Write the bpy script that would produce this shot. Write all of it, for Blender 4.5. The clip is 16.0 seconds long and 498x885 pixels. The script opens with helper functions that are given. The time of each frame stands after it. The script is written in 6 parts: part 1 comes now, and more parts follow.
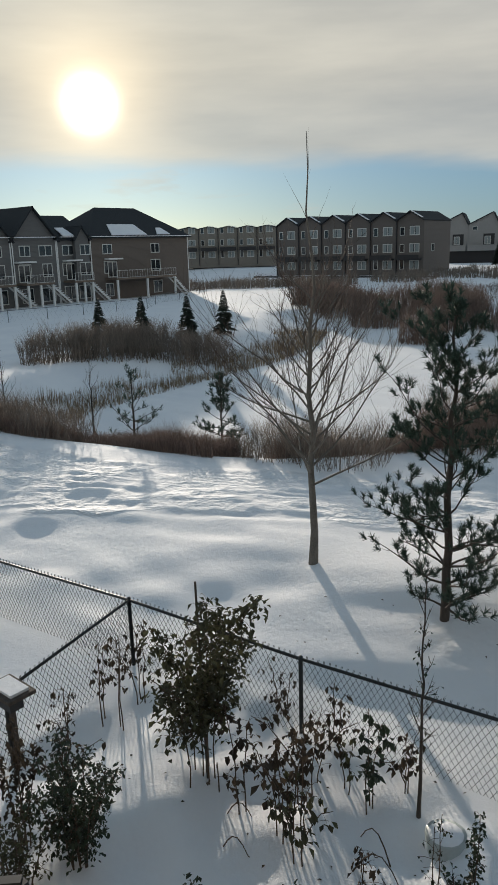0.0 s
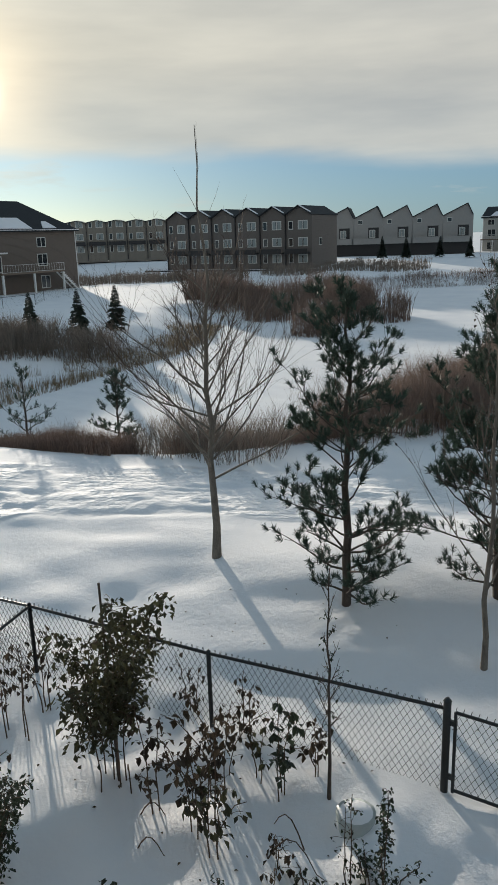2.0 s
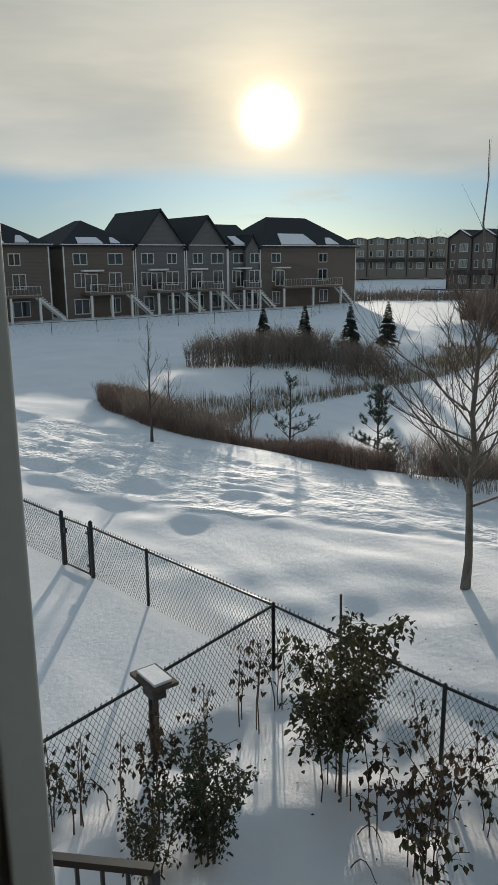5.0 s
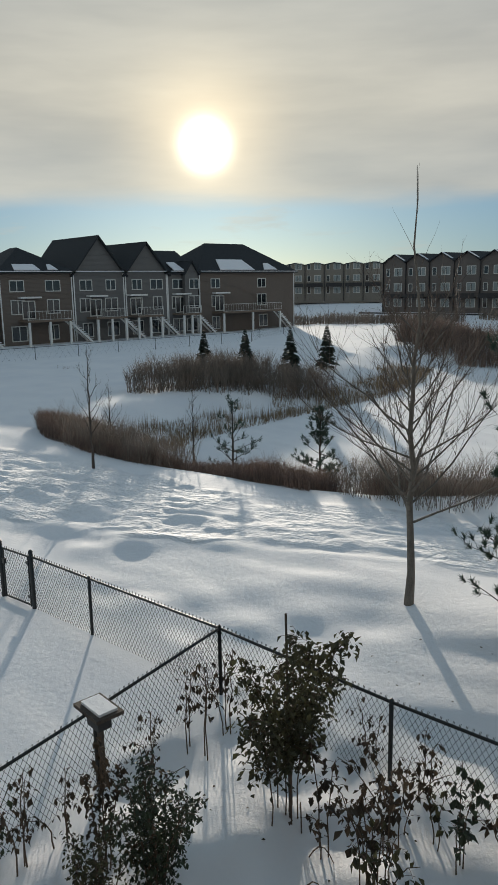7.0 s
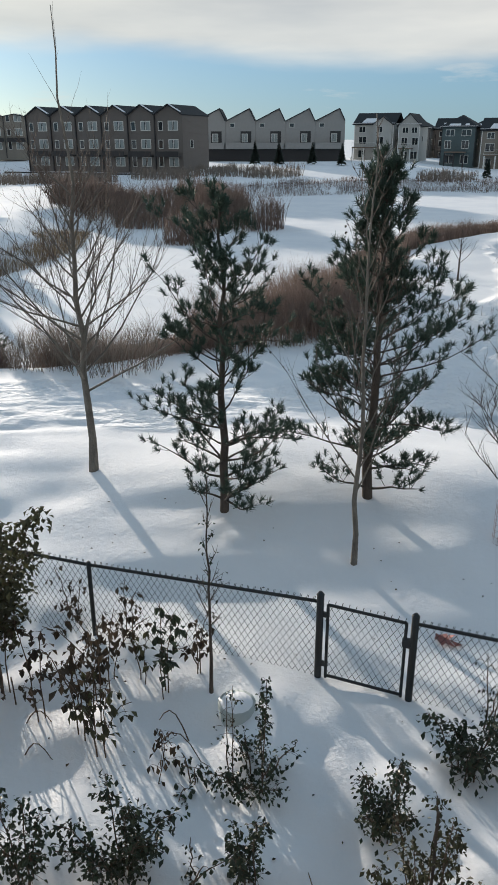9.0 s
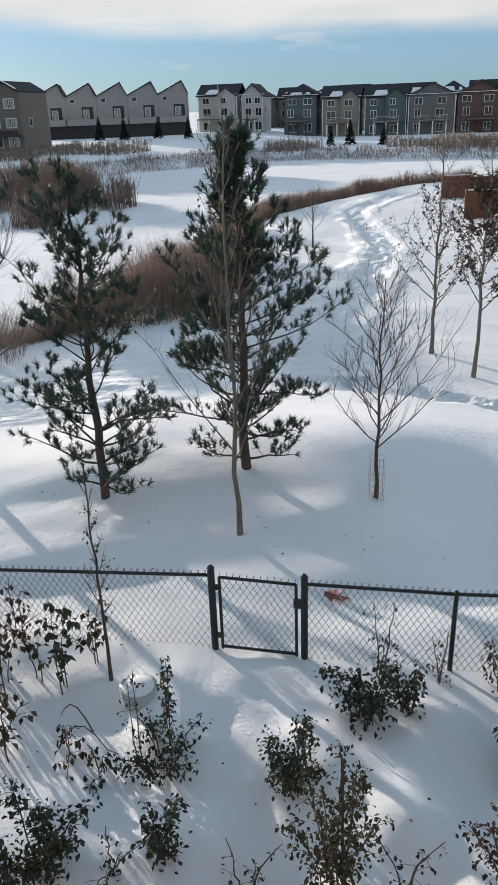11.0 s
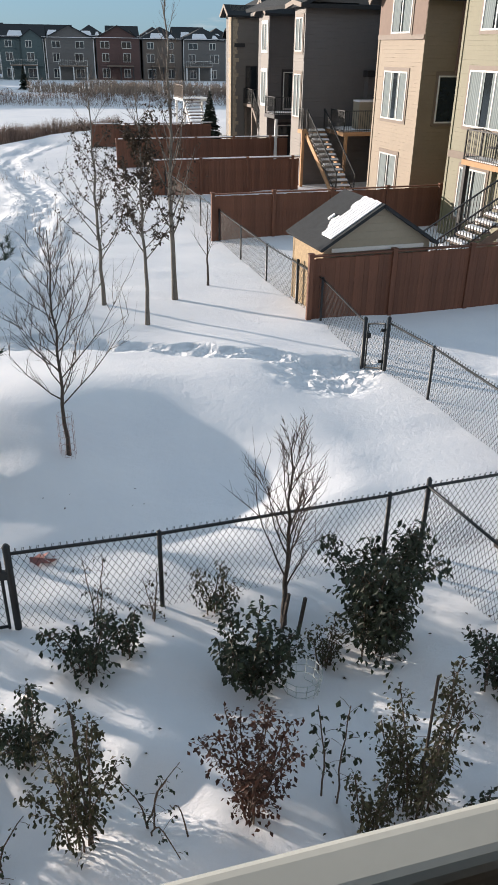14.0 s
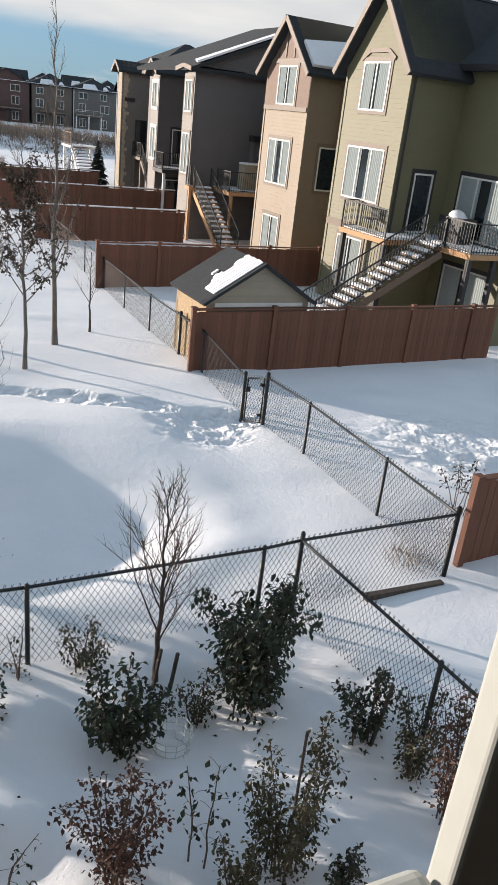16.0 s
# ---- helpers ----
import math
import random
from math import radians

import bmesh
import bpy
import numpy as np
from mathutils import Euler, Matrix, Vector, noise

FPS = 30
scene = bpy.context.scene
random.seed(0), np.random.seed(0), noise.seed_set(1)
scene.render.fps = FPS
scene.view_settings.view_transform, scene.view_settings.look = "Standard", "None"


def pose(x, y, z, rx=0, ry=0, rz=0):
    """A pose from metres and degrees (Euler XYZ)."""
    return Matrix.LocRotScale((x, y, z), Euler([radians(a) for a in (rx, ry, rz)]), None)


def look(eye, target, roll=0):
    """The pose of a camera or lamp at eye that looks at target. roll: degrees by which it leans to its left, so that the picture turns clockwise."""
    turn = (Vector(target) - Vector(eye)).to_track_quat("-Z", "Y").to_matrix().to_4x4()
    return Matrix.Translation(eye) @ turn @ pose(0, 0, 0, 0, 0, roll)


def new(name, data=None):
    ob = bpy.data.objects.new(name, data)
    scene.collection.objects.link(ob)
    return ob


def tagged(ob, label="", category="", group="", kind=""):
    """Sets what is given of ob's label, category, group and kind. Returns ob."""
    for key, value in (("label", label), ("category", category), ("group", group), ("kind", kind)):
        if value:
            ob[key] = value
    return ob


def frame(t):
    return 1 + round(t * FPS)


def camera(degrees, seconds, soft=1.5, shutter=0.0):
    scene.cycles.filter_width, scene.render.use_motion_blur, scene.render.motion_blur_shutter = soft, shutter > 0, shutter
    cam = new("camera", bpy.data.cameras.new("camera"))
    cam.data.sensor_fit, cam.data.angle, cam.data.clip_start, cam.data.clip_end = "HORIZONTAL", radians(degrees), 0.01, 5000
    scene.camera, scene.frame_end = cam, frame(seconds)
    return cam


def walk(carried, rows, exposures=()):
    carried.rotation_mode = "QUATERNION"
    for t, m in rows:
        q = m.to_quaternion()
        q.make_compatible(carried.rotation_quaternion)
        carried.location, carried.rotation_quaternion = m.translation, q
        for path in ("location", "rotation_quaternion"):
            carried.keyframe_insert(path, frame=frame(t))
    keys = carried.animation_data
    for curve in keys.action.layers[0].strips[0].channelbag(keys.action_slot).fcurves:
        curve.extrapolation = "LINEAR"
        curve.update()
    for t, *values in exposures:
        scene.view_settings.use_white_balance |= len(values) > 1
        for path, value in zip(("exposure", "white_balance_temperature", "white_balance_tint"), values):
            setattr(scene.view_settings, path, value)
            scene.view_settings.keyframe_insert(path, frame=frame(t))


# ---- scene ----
cam = camera(36.46, 16.0, soft=1.1)
# seconds, place, yaw, pitch, roll
PATH = [
    (0.0, 0.009, -0.003, 6.408, 40.515, -14.459, 1.689),
    (0.5, 0.019, 0.004, 6.401, 38.756, -14.97, 1.721),
    (1.0, 0.009, -0.009, 6.406, 36.95, -15.194, 1.258),
    (1.5, -0.004, -0.001, 6.407, 35.411, -15.236, 1.155),
    (2.0, -0.026, -0.006, 6.409, 32.482, -15.119, 1.754),
    (2.5, -0.036, 0.002, 6.411, 30.329, -15.564, 1.603),
    (3.0, -0.026, 0.004, 6.407, 33.785, -16.65, 0.659),
    (3.5, -0.032, 0.029, 6.4, 41.407, -16.731, 0.273),
    (4.0, -0.036, 0.025, 6.405, 48.384, -15.565, 0.21),
    (4.5, -0.044, 0.017, 6.402, 51.865, -14.325, 0.439),
    (4.7, -0.042, 0.009, 6.401, 52.765, -13.743, 0.619),
    (6.8, -0.013, 0.027, 6.361, 51.053, -11.509, 0.978),
    (7.0, -0.01, 0.032, 6.355, 48.331, -11.709, 1.002),
    (7.5, 0.006, 0.046, 6.344, 39.876, -13.352, 1.223),
    (8.0, -0.021, 0.036, 6.345, 32.76, -16.34, 0.526),
    (8.5, -0.015, 0.005, 6.354, 27.672, -19.396, -0.191),
    (9.0, -0.016, 0.006, 6.36, 23.249, -21.897, 0.124),
    (9.2, -0.023, -0.004, 6.361, 21.876, -22.403, 0.499),
    (11.3, -0.0, 0.001, 6.35, 10.951, -23.936, 1.874),
    (11.5, 0.0, -0.004, 6.345, 9.949, -24.04, 1.833),
    (12.0, 0.01, -0.032, 6.352, 6.727, -24.527, 1.599),
    (12.5, 0.014, 0.015, 6.324, 1.812, -25.297, 1.043),
    (13.0, 0.02, -0.022, 6.33, -2.863, -25.642, 1.009),
    (13.5, 0.031, -0.024, 6.31, -7.991, -26.216, 0.391),
    (14.0, 0.029, -0.034, 6.341, -11.91, -27.45, -0.869),
    (14.5, 0.04, -0.027, 6.353, -13.984, -27.479, -2.44),
    (15.0, 0.033, -0.036, 6.404, -16.082, -26.466, -3.544),
    (15.5, 0.052, -0.022, 6.379, -17.707, -25.018, -4.745),
    (16.0, 0.066, -0.028, 6.387, -19.472, -23.297, -6.071),
]
walk(cam, [(t, pose(x, y, z, 90 + pitch, roll, yaw)) for t, x, y, z, yaw, pitch, roll in PATH],
     exposures=[(0.0, -0.05, 6500, 9), (2.5, 0.08, 6450, 8), (4.5, -0.03, 6500, 8), (7.0, -0.12, 6500, 8), (7.6, -0.1, 6480, 8), (9.0, 0.4, 6330, 10), (12.0, 0.56, 6400, 13), (16.0, 0.62, 6420, 14)])

# ---- light ----
SUN_AZ, SUN_EL = -51.3, 9.8
SUN = Vector((math.sin(radians(SUN_AZ)) * math.cos(radians(SUN_EL)), math.cos(radians(SUN_AZ)) * math.cos(radians(SUN_EL)), math.sin(radians(SUN_EL))))
sun_data = bpy.data.lights.new("sun", "SUN")
sun_data.energy, sun_data.angle, sun_data.color = 5.0, radians(0.9), (1.0, 0.88, 0.74)
sun = new("sun", sun_data)
sun.matrix_world = look(SUN * 50, (0, 0, 0))

world = bpy.data.worlds.new("world")
scene.world = world
world.use_nodes = True
wn, wl = world.node_tree.nodes, world.node_tree.links
wn.clear()


def node(tree, kind, **inputs):
    n = tree.nodes.new(kind)
    for k, v in inputs.items():
        key = int(k[1:]) if k[0] == "i" and k[1:].isdigit() else k.replace("_", " ")
        n.inputs[key].default_value = v
    return n


def maths(tree, op, a, b=None, clamp=False):
    n = tree.nodes.new("ShaderNodeMath")
    n.operation, n.use_clamp = op, clamp
    for i, v in enumerate((a, b)):
        if v is None:
            continue
        if isinstance(v, (int, float)):
            n.inputs[i].default_value = v
        else:
            tree.links.new(v, n.inputs[i])
    return n.outputs[0]


def ramp(tree, fac, stops, interp="LINEAR"):
    n = tree.nodes.new("ShaderNodeValToRGB")
    e = n.color_ramp.elements
    n.color_ramp.interpolation = interp
    while len(e) < len(stops):
        e.new(0.5)
    for el, (p, c) in zip(e, stops):
        el.position = p
        el.color = (*c, 1) if len(c) == 3 else c
    tree.links.new(fac, n.inputs[0])
    return n.outputs[0]


def mix(tree, fac, a, b, blend="MIX"):
    n = tree.nodes.new("ShaderNodeMix")
    n.data_type, n.blend_type = "RGBA", blend
    for sock, v in ((n.inputs[0], fac), (n.inputs[6], a), (n.inputs[7], b)):
        if isinstance(v, (int, float)):
            sock.default_value = v
        elif isinstance(v, tuple):
            sock.default_value = (*v, 1) if len(v) == 3 else v
        else:
            tree.links.new(v, sock)
    return n.outputs[2]


wt = world.node_tree
sky = wn.new("ShaderNodeTexSky")
sky.sky_type, sky.sun_disc = "NISHITA", False
sky.sun_elevation, sky.sun_rotation = radians(SUN_EL), radians(SUN_AZ)
sky.air_density, sky.dust_density, sky.ozone_density = 1.0, 0.6, 1.6
tc = wn.new("ShaderNodeTexCoord")
sep = wn.new("ShaderNodeSeparateXYZ")
wl.new(tc.outputs["Generated"], sep.inputs[0])
# thin high cloud over all but a clear strip along the horizon
smap = wn.new("ShaderNodeMapping")
smap.inputs["Scale"].default_value = (1.6, 1.6, 9.0)
wl.new(tc.outputs["Generated"], smap.inputs[0])
big = node(wt, "ShaderNodeTexNoise", Scale=1.3, Detail=5.0, Roughness=0.55)
fine = node(wt, "ShaderNodeTexNoise", Scale=3.4, Detail=6.0, Roughness=0.6)
wl.new(smap.outputs[0], big.inputs["Vector"])
wl.new(smap.outputs[0], fine.inputs["Vector"])
edge = maths(wt, "ADD", maths(wt, "ADD", sep.outputs[2], maths(wt, "MULTIPLY", maths(wt, "ADD", sep.outputs[0], 0.65), 0.035)), maths(wt, "MULTIPLY", maths(wt, "SUBTRACT", big.outputs["Fac"], 0.5), 0.06))
cover = ramp(wt, edge, [(0.0, (0, 0, 0)), (0.088, (0, 0, 0)), (0.118, (0.86, 0.86, 0.86)), (0.22, (1, 1, 1)), (0.36, (0.85, 0.85, 0.85)), (0.55, (0.3, 0.3, 0.3)), (0.8, (0.12, 0.12, 0.12))], "EASE")
wisps = ramp(wt, fine.outputs["Fac"], [(0.0, (0, 0, 0)), (0.6, (0, 0, 0)), (0.72, (0.55, 0.55, 0.55))])
cover_all = maths(wt, "MAXIMUM", cover, maths(wt, "MULTIPLY", wisps, 0.8))
dotn = wn.new("ShaderNodeVectorMath")
dotn.operation = "DOT_PRODUCT"
wl.new(tc.outputs["Generated"], dotn.inputs[0])
dotn.inputs[1].default_value = SUN
dots = maths(wt, "MAXIMUM", dotn.outputs["Value"], 0.0)
halo_wide = maths(wt, "POWER", dots, 14.0)
halo_mid = maths(wt, "POWER", dots, 320.0)
halo_core = maths(wt, "POWER", dots, 5200.0)
grain = ramp(wt, big.outputs["Fac"], [(0.32, (0.74, 0.76, 0.79)), (0.68, (1.12, 1.10, 1.06))])
cloud = mix(wt, 1.0, (0.585, 0.578, 0.545), grain, "MULTIPLY")
cloud = mix(wt, 1.0, cloud, mix(wt, halo_wide, (0, 0, 0), (0.10, 0.08, 0.03)), "ADD")
cloud = mix(wt, 1.0, cloud, mix(wt, halo_mid, (0, 0, 0), (0.66, 0.49, 0.26)), "ADD")
core = mix(wt, halo_core, (0, 0, 0), (9.0, 8.0, 6.0))
SKY_GAIN = 0.045
bright = mix(wt, 1.0, sky.outputs[0], (SKY_GAIN * 0.30, SKY_GAIN * 0.46, SKY_GAIN * 0.82), "MULTIPLY")
bright = mix(wt, 1.0, bright, (0.135, 0.22, 0.275), "ADD")
both = mix(wt, cover_all, bright, cloud)
both = mix(wt, 1.0, both, core, "ADD")
bg = wn.new("ShaderNodeBackground")
wl.new(both, bg.inputs[0])
bg.inputs[1].default_value = 1.0
wout = wn.new("ShaderNodeOutputWorld")
wl.new(bg.outputs[0], wout.inputs[0])


# ---- materials ----
def material(name, colour, rough=0.8, metal=0.0, var=0.18, scale=6.0, bump=0.0, bscale=40.0, spec=0.5, colour2=None, stretch=(1, 1, 1), islands=0.0, trans=0.0):
    m = bpy.data.materials.new(name)
    m.use_nodes = True
    t = m.node_tree
    b = t.nodes["Principled BSDF"]
    b.inputs["Roughness"].default_value, b.inputs["Metallic"].default_value = rough, metal
    b.inputs["Specular IOR Level"].default_value = spec
    co = t.nodes.new("ShaderNodeTexCoord")
    mp = t.nodes.new("ShaderNodeMapping")
    mp.inputs["Scale"].default_value = stretch
    t.links.new(co.outputs["Object"], mp.inputs[0])
    n1 = node(t, "ShaderNodeTexNoise", Scale=scale, Detail=5.0, Roughness=0.6)
    n2 = node(t, "ShaderNodeTexNoise", Scale=scale * 7.3, Detail=3.0)
    for n in (n1, n2):
        t.links.new(mp.outputs[0], n.inputs["Vector"])
    lo = tuple(c * (1 - var) for c in colour)
    hi = tuple(min(1, c * (1 + var)) for c in (colour2 or colour))
    fac = maths(t, "ADD", maths(t, "MULTIPLY", n1.outputs["Fac"], 0.65), maths(t, "MULTIPLY", n2.outputs["Fac"], 0.35))
    col = ramp(t, fac, [(0.32, lo), (0.68, hi)])
    if islands:
        g = t.nodes.new("ShaderNodeNewGeometry")
        o = t.nodes.new("ShaderNodeObjectInfo")
        r = maths(t, "FRACT", maths(t, "ADD", g.outputs["Random Per Island"], o.outputs["Random"]))
        col = mix(t, 1.0, col, ramp(t, r, [(0.0, (1 - islands,) * 3), (1.0, (1 + islands,) * 3)]), "MULTIPLY")
    t.links.new(col, b.inputs["Base Color"])
    if bump:
        nb = node(t, "ShaderNodeTexNoise", Scale=bscale, Detail=4.0)
        t.links.new(mp.outputs[0], nb.inputs["Vector"])
        bn = node(t, "ShaderNodeBump", Strength=bump, Distance=0.02)
        t.links.new(nb.outputs["Fac"], bn.inputs["Height"])
        t.links.new(bn.outputs[0], b.inputs["Normal"])
    if trans:
        tr = t.nodes.new("ShaderNodeBsdfTranslucent")
        t.links.new(col, tr.inputs[0])
        mx = t.nodes.new("ShaderNodeMixShader")
        mx.inputs[0].default_value = trans
        t.links.new(b.outputs[0], mx.inputs[1])
        t.links.new(tr.outputs[0], mx.inputs[2])
        t.links.new(mx.outputs[0], t.nodes["Material Output"].inputs[0])
    return m


def siding(name, colour, pitch=0.15):
    """Lap siding: boards as a saw-tooth relief along the height."""
    m = material(name, colour, 0.62, var=0.07, scale=1.3)
    t = m.node_tree
    b = t.nodes["Principled BSDF"]
    co = t.nodes.new("ShaderNodeTexCoord")
    sp = t.nodes.new("ShaderNodeSeparateXYZ")
    t.links.new(co.outputs["Object"], sp.inputs[0])
    saw = maths(t, "FRACT", maths(t, "DIVIDE", sp.outputs[2], pitch))
    bn = node(t, "ShaderNodeBump", Strength=0.9, Distance=0.03)
    t.links.new(maths(t, "SUBTRACT", 1.0, saw), bn.inputs["Height"])
    t.links.new(bn.outputs[0], b.inputs["Normal"])
    return m


def snow_material(name):
    m = bpy.data.materials.new(name)
    m.use_nodes = True
    t = m.node_tree
    b = t.nodes["Principled BSDF"]
    b.inputs["Roughness"].default_value = 0.8
    b.inputs["Specular IOR Level"].default_value = 0.12
    co = t.nodes.new("ShaderNodeTexCoord")
    n1 = node(t, "ShaderNodeTexNoise", Scale=0.35, Detail=6.0, Roughness=0.6)
    n2 = node(t, "ShaderNodeTexNoise", Scale=6.0, Detail=7.0, Roughness=0.7)
    n3 = node(t, "ShaderNodeTexNoise", Scale=60.0, Detail=3.0)
    for n in (n1, n2, n3):
        t.links.new(co.outputs["Object"], n.inputs["Vector"])
    col = ramp(t, n1.outputs["Fac"], [(0.3, (0.79, 0.80, 0.83)), (0.7, (0.88, 0.88, 0.89))])
    t.links.new(col, b.inputs["Base Color"])
    h = maths(t, "ADD", maths(t, "MULTIPLY", n2.outputs["Fac"], 1.0), maths(t, "MULTIPLY", n3.outputs["Fac"], 0.12))
    bn = node(t, "ShaderNodeBump", Strength=0.4, Distance=0.05)
    t.links.new(h, bn.inputs["Height"])
    # prints and broken crust where the snow is trodden
    at = t.nodes.new("ShaderNodeAttribute")
    at.attribute_name = "trodden"
    vo = node(t, "ShaderNodeTexVoronoi", Scale=3.6, Randomness=1.0)
    vo.feature = "SMOOTH_F1"
    vs = node(t, "ShaderNodeTexVoronoi", Scale=8.0, Randomness=1.0)
    for n in (vo, vs):
        t.links.new(co.outputs["Object"], n.inputs["Vector"])
    pr = maths(t, "ADD", vo.outputs["Distance"], maths(t, "MULTIPLY", vs.outputs["Distance"], 0.4))
    # long ruts that run with the track
    ax, al = t.nodes.new("ShaderNodeAttribute"), t.nodes.new("ShaderNodeAttribute")
    ax.attribute_name, al.attribute_name = "across", "along"
    rv = t.nodes.new("ShaderNodeCombineXYZ")
    t.links.new(maths(t, "MULTIPLY", ax.outputs["Fac"], 2.6), rv.inputs[0])
    t.links.new(maths(t, "MULTIPLY", al.outputs["Fac"], 0.45), rv.inputs[1])
    rn = node(t, "ShaderNodeTexNoise", Scale=1.0, Detail=4.0, Roughness=0.62)
    t.links.new(rv.outputs[0], rn.inputs["Vector"])
    pr = maths(t, "ADD", maths(t, "MULTIPLY", pr, 0.8), maths(t, "MULTIPLY", rn.outputs["Fac"], maths(t, "MULTIPLY", maths(t, "LESS_THAN", maths(t, "ABSOLUTE", ax.outputs["Fac"]), 3.4), 1.5)))
    pb = node(t, "ShaderNodeBump", Strength=1.0, Distance=0.13)
    t.links.new(maths(t, "MULTIPLY", pr, at.outputs["Fac"]), pb.inputs["Height"])
    t.links.new(bn.outputs[0], pb.inputs["Normal"])
    t.links.new(pb.outputs[0], b.inputs["Normal"])
    return m


M = {}
M["snow"] = snow_material("snow")
M["black_metal"] = material("black_metal", (0.015, 0.018, 0.02), 0.4, 0.0, var=0.3)
M["bark"] = material("bark", (0.075, 0.06, 0.05), 0.9, var=0.4, scale=14, bump=0.6, bscale=60, stretch=(1, 1, 0.3))
M["pale_bark"] = material("pale_bark", (0.15, 0.135, 0.115), 0.85, var=0.45, scale=9, bump=0.4, bscale=50, stretch=(1, 1, 0.4))
M["twig"] = material("twig", (0.10, 0.07, 0.055), 0.85, var=0.3)
M["cane"] = material("cane", (0.09, 0.06, 0.04), 0.8, var=0.3)
M["needle"] = material("needle", (0.042, 0.072, 0.052), 0.6, var=0.35, scale=2.0, islands=0.4, trans=0.15)
M["spruce"] = material("spruce_needle", (0.03, 0.045, 0.032), 0.7, var=0.3, islands=0.3)
M["leaf_dark"] = material("leaf_dark", (0.028, 0.042, 0.022), 0.5, var=0.4, scale=3, islands=0.45, trans=0.12)
M["leaf_brown"] = material("leaf_brown", (0.05, 0.036, 0.023), 0.7, var=0.45, scale=2.5, islands=0.5, trans=0.2)
M["leaf_olive"] = material("leaf_olive", (0.055, 0.055, 0.026), 0.6, var=0.4, scale=3, islands=0.5, trans=0.2)
M["leaf_red"] = material("leaf_red", (0.085, 0.04, 0.027), 0.65, var=0.4, scale=2.5, islands=0.5, trans=0.2)
M["brush"] = material("brush", (0.21, 0.145, 0.115), 0.9, var=0.35, scale=0.7, islands=0.35)
M["brush_grey"] = material("brush_grey", (0.23, 0.185, 0.15), 0.9, var=0.35, scale=0.7, islands=0.35)
M["reed"] = material("reed", (0.24, 0.17, 0.10), 0.9, var=0.3, islands=0.3)
M["red_wood"] = material("red_wood", (0.15, 0.063, 0.037), 0.75, var=0.28, scale=3, bump=0.3, stretch=(6, 6, 0.5), islands=0.16)
M["raw_wood"] = material("raw_wood", (0.45, 0.26, 0.13), 0.75, var=0.2, scale=5, stretch=(1, 1, 1))
M["osb"] = material("osb", (0.36, 0.26, 0.15), 0.8, var=0.35, scale=16, bump=0.3)
M["shingle"] = material("shingle", (0.022, 0.026, 0.03), 0.9, var=0.35, scale=5, bump=0.6, bscale=25)
M["white"] = material("white_paint", (0.72, 0.72, 0.70), 0.5, var=0.05)
M["frame_white"] = material("frame_white", (0.6, 0.6, 0.57), 0.4, var=0.04)
M["trim_brown"] = material("trim_brown", (0.16, 0.12, 0.09), 0.6, var=0.1)
M["dark_trim"] = material("dark_trim", (0.02, 0.02, 0.022), 0.55, var=0.2)
M["glass_dark"] = material("window_glass", (0.02, 0.026, 0.03), 0.06, var=0.2, spec=0.8)
M["curtain"] = material("curtain", (0.26, 0.30, 0.30), 0.9, var=0.1, scale=2, stretch=(9, 9, 0.2))
M["green"] = siding("green_siding", (0.15, 0.14, 0.078))
M["tan"] = siding("tan_siding", (0.215, 0.163, 0.105))
M["brown_panel"] = material("brown_panel", (0.17, 0.11, 0.08), 0.7, var=0.1)
M["grey"] = siding("grey_siding", (0.115, 0.108, 0.105))
M["taupe"] = siding("taupe_siding", (0.165, 0.145, 0.125))
M["shed_siding"] = siding("shed_siding", (0.30, 0.265, 0.20), 0.2)
M["stone"] = material("stone", (0.38, 0.31, 0.22), 0.9, var=0.4, scale=7, bump=0.7, bscale=12)
M["concrete"] = material("concrete", (0.33, 0.32, 0.30), 0.9, var=0.2, scale=3, bump=0.3)
M["terracotta"] = material("scrap_red", (0.24, 0.09, 0.08), 0.7, var=0.2)
M["plastic"] = material("clear_plastic", (0.45, 0.5, 0.5), 0.35, var=0.1)
M["room"] = material("room_wall", (0.28, 0.27, 0.26), 0.9, var=0.05)
M["vinyl"] = material("vinyl", (0.42, 0.43, 0.40), 0.45, var=0.05)


# ---- helpers for meshes ----
def mesh_of(name, verts, faces, mats, idx=None, smooth=False):
    me = bpy.data.meshes.new(name)
    me.from_pydata([tuple(v) for v in verts], [], faces)
    for m in mats if isinstance(mats, (list, tuple)) else [mats]:
        me.materials.append(m)
    if idx is not None:
        me.polygons.foreach_set("material_index", idx)
    if smooth:
        me.polygons.foreach_set("use_smooth", [True] * len(me.polygons))
    me.update()
    return me


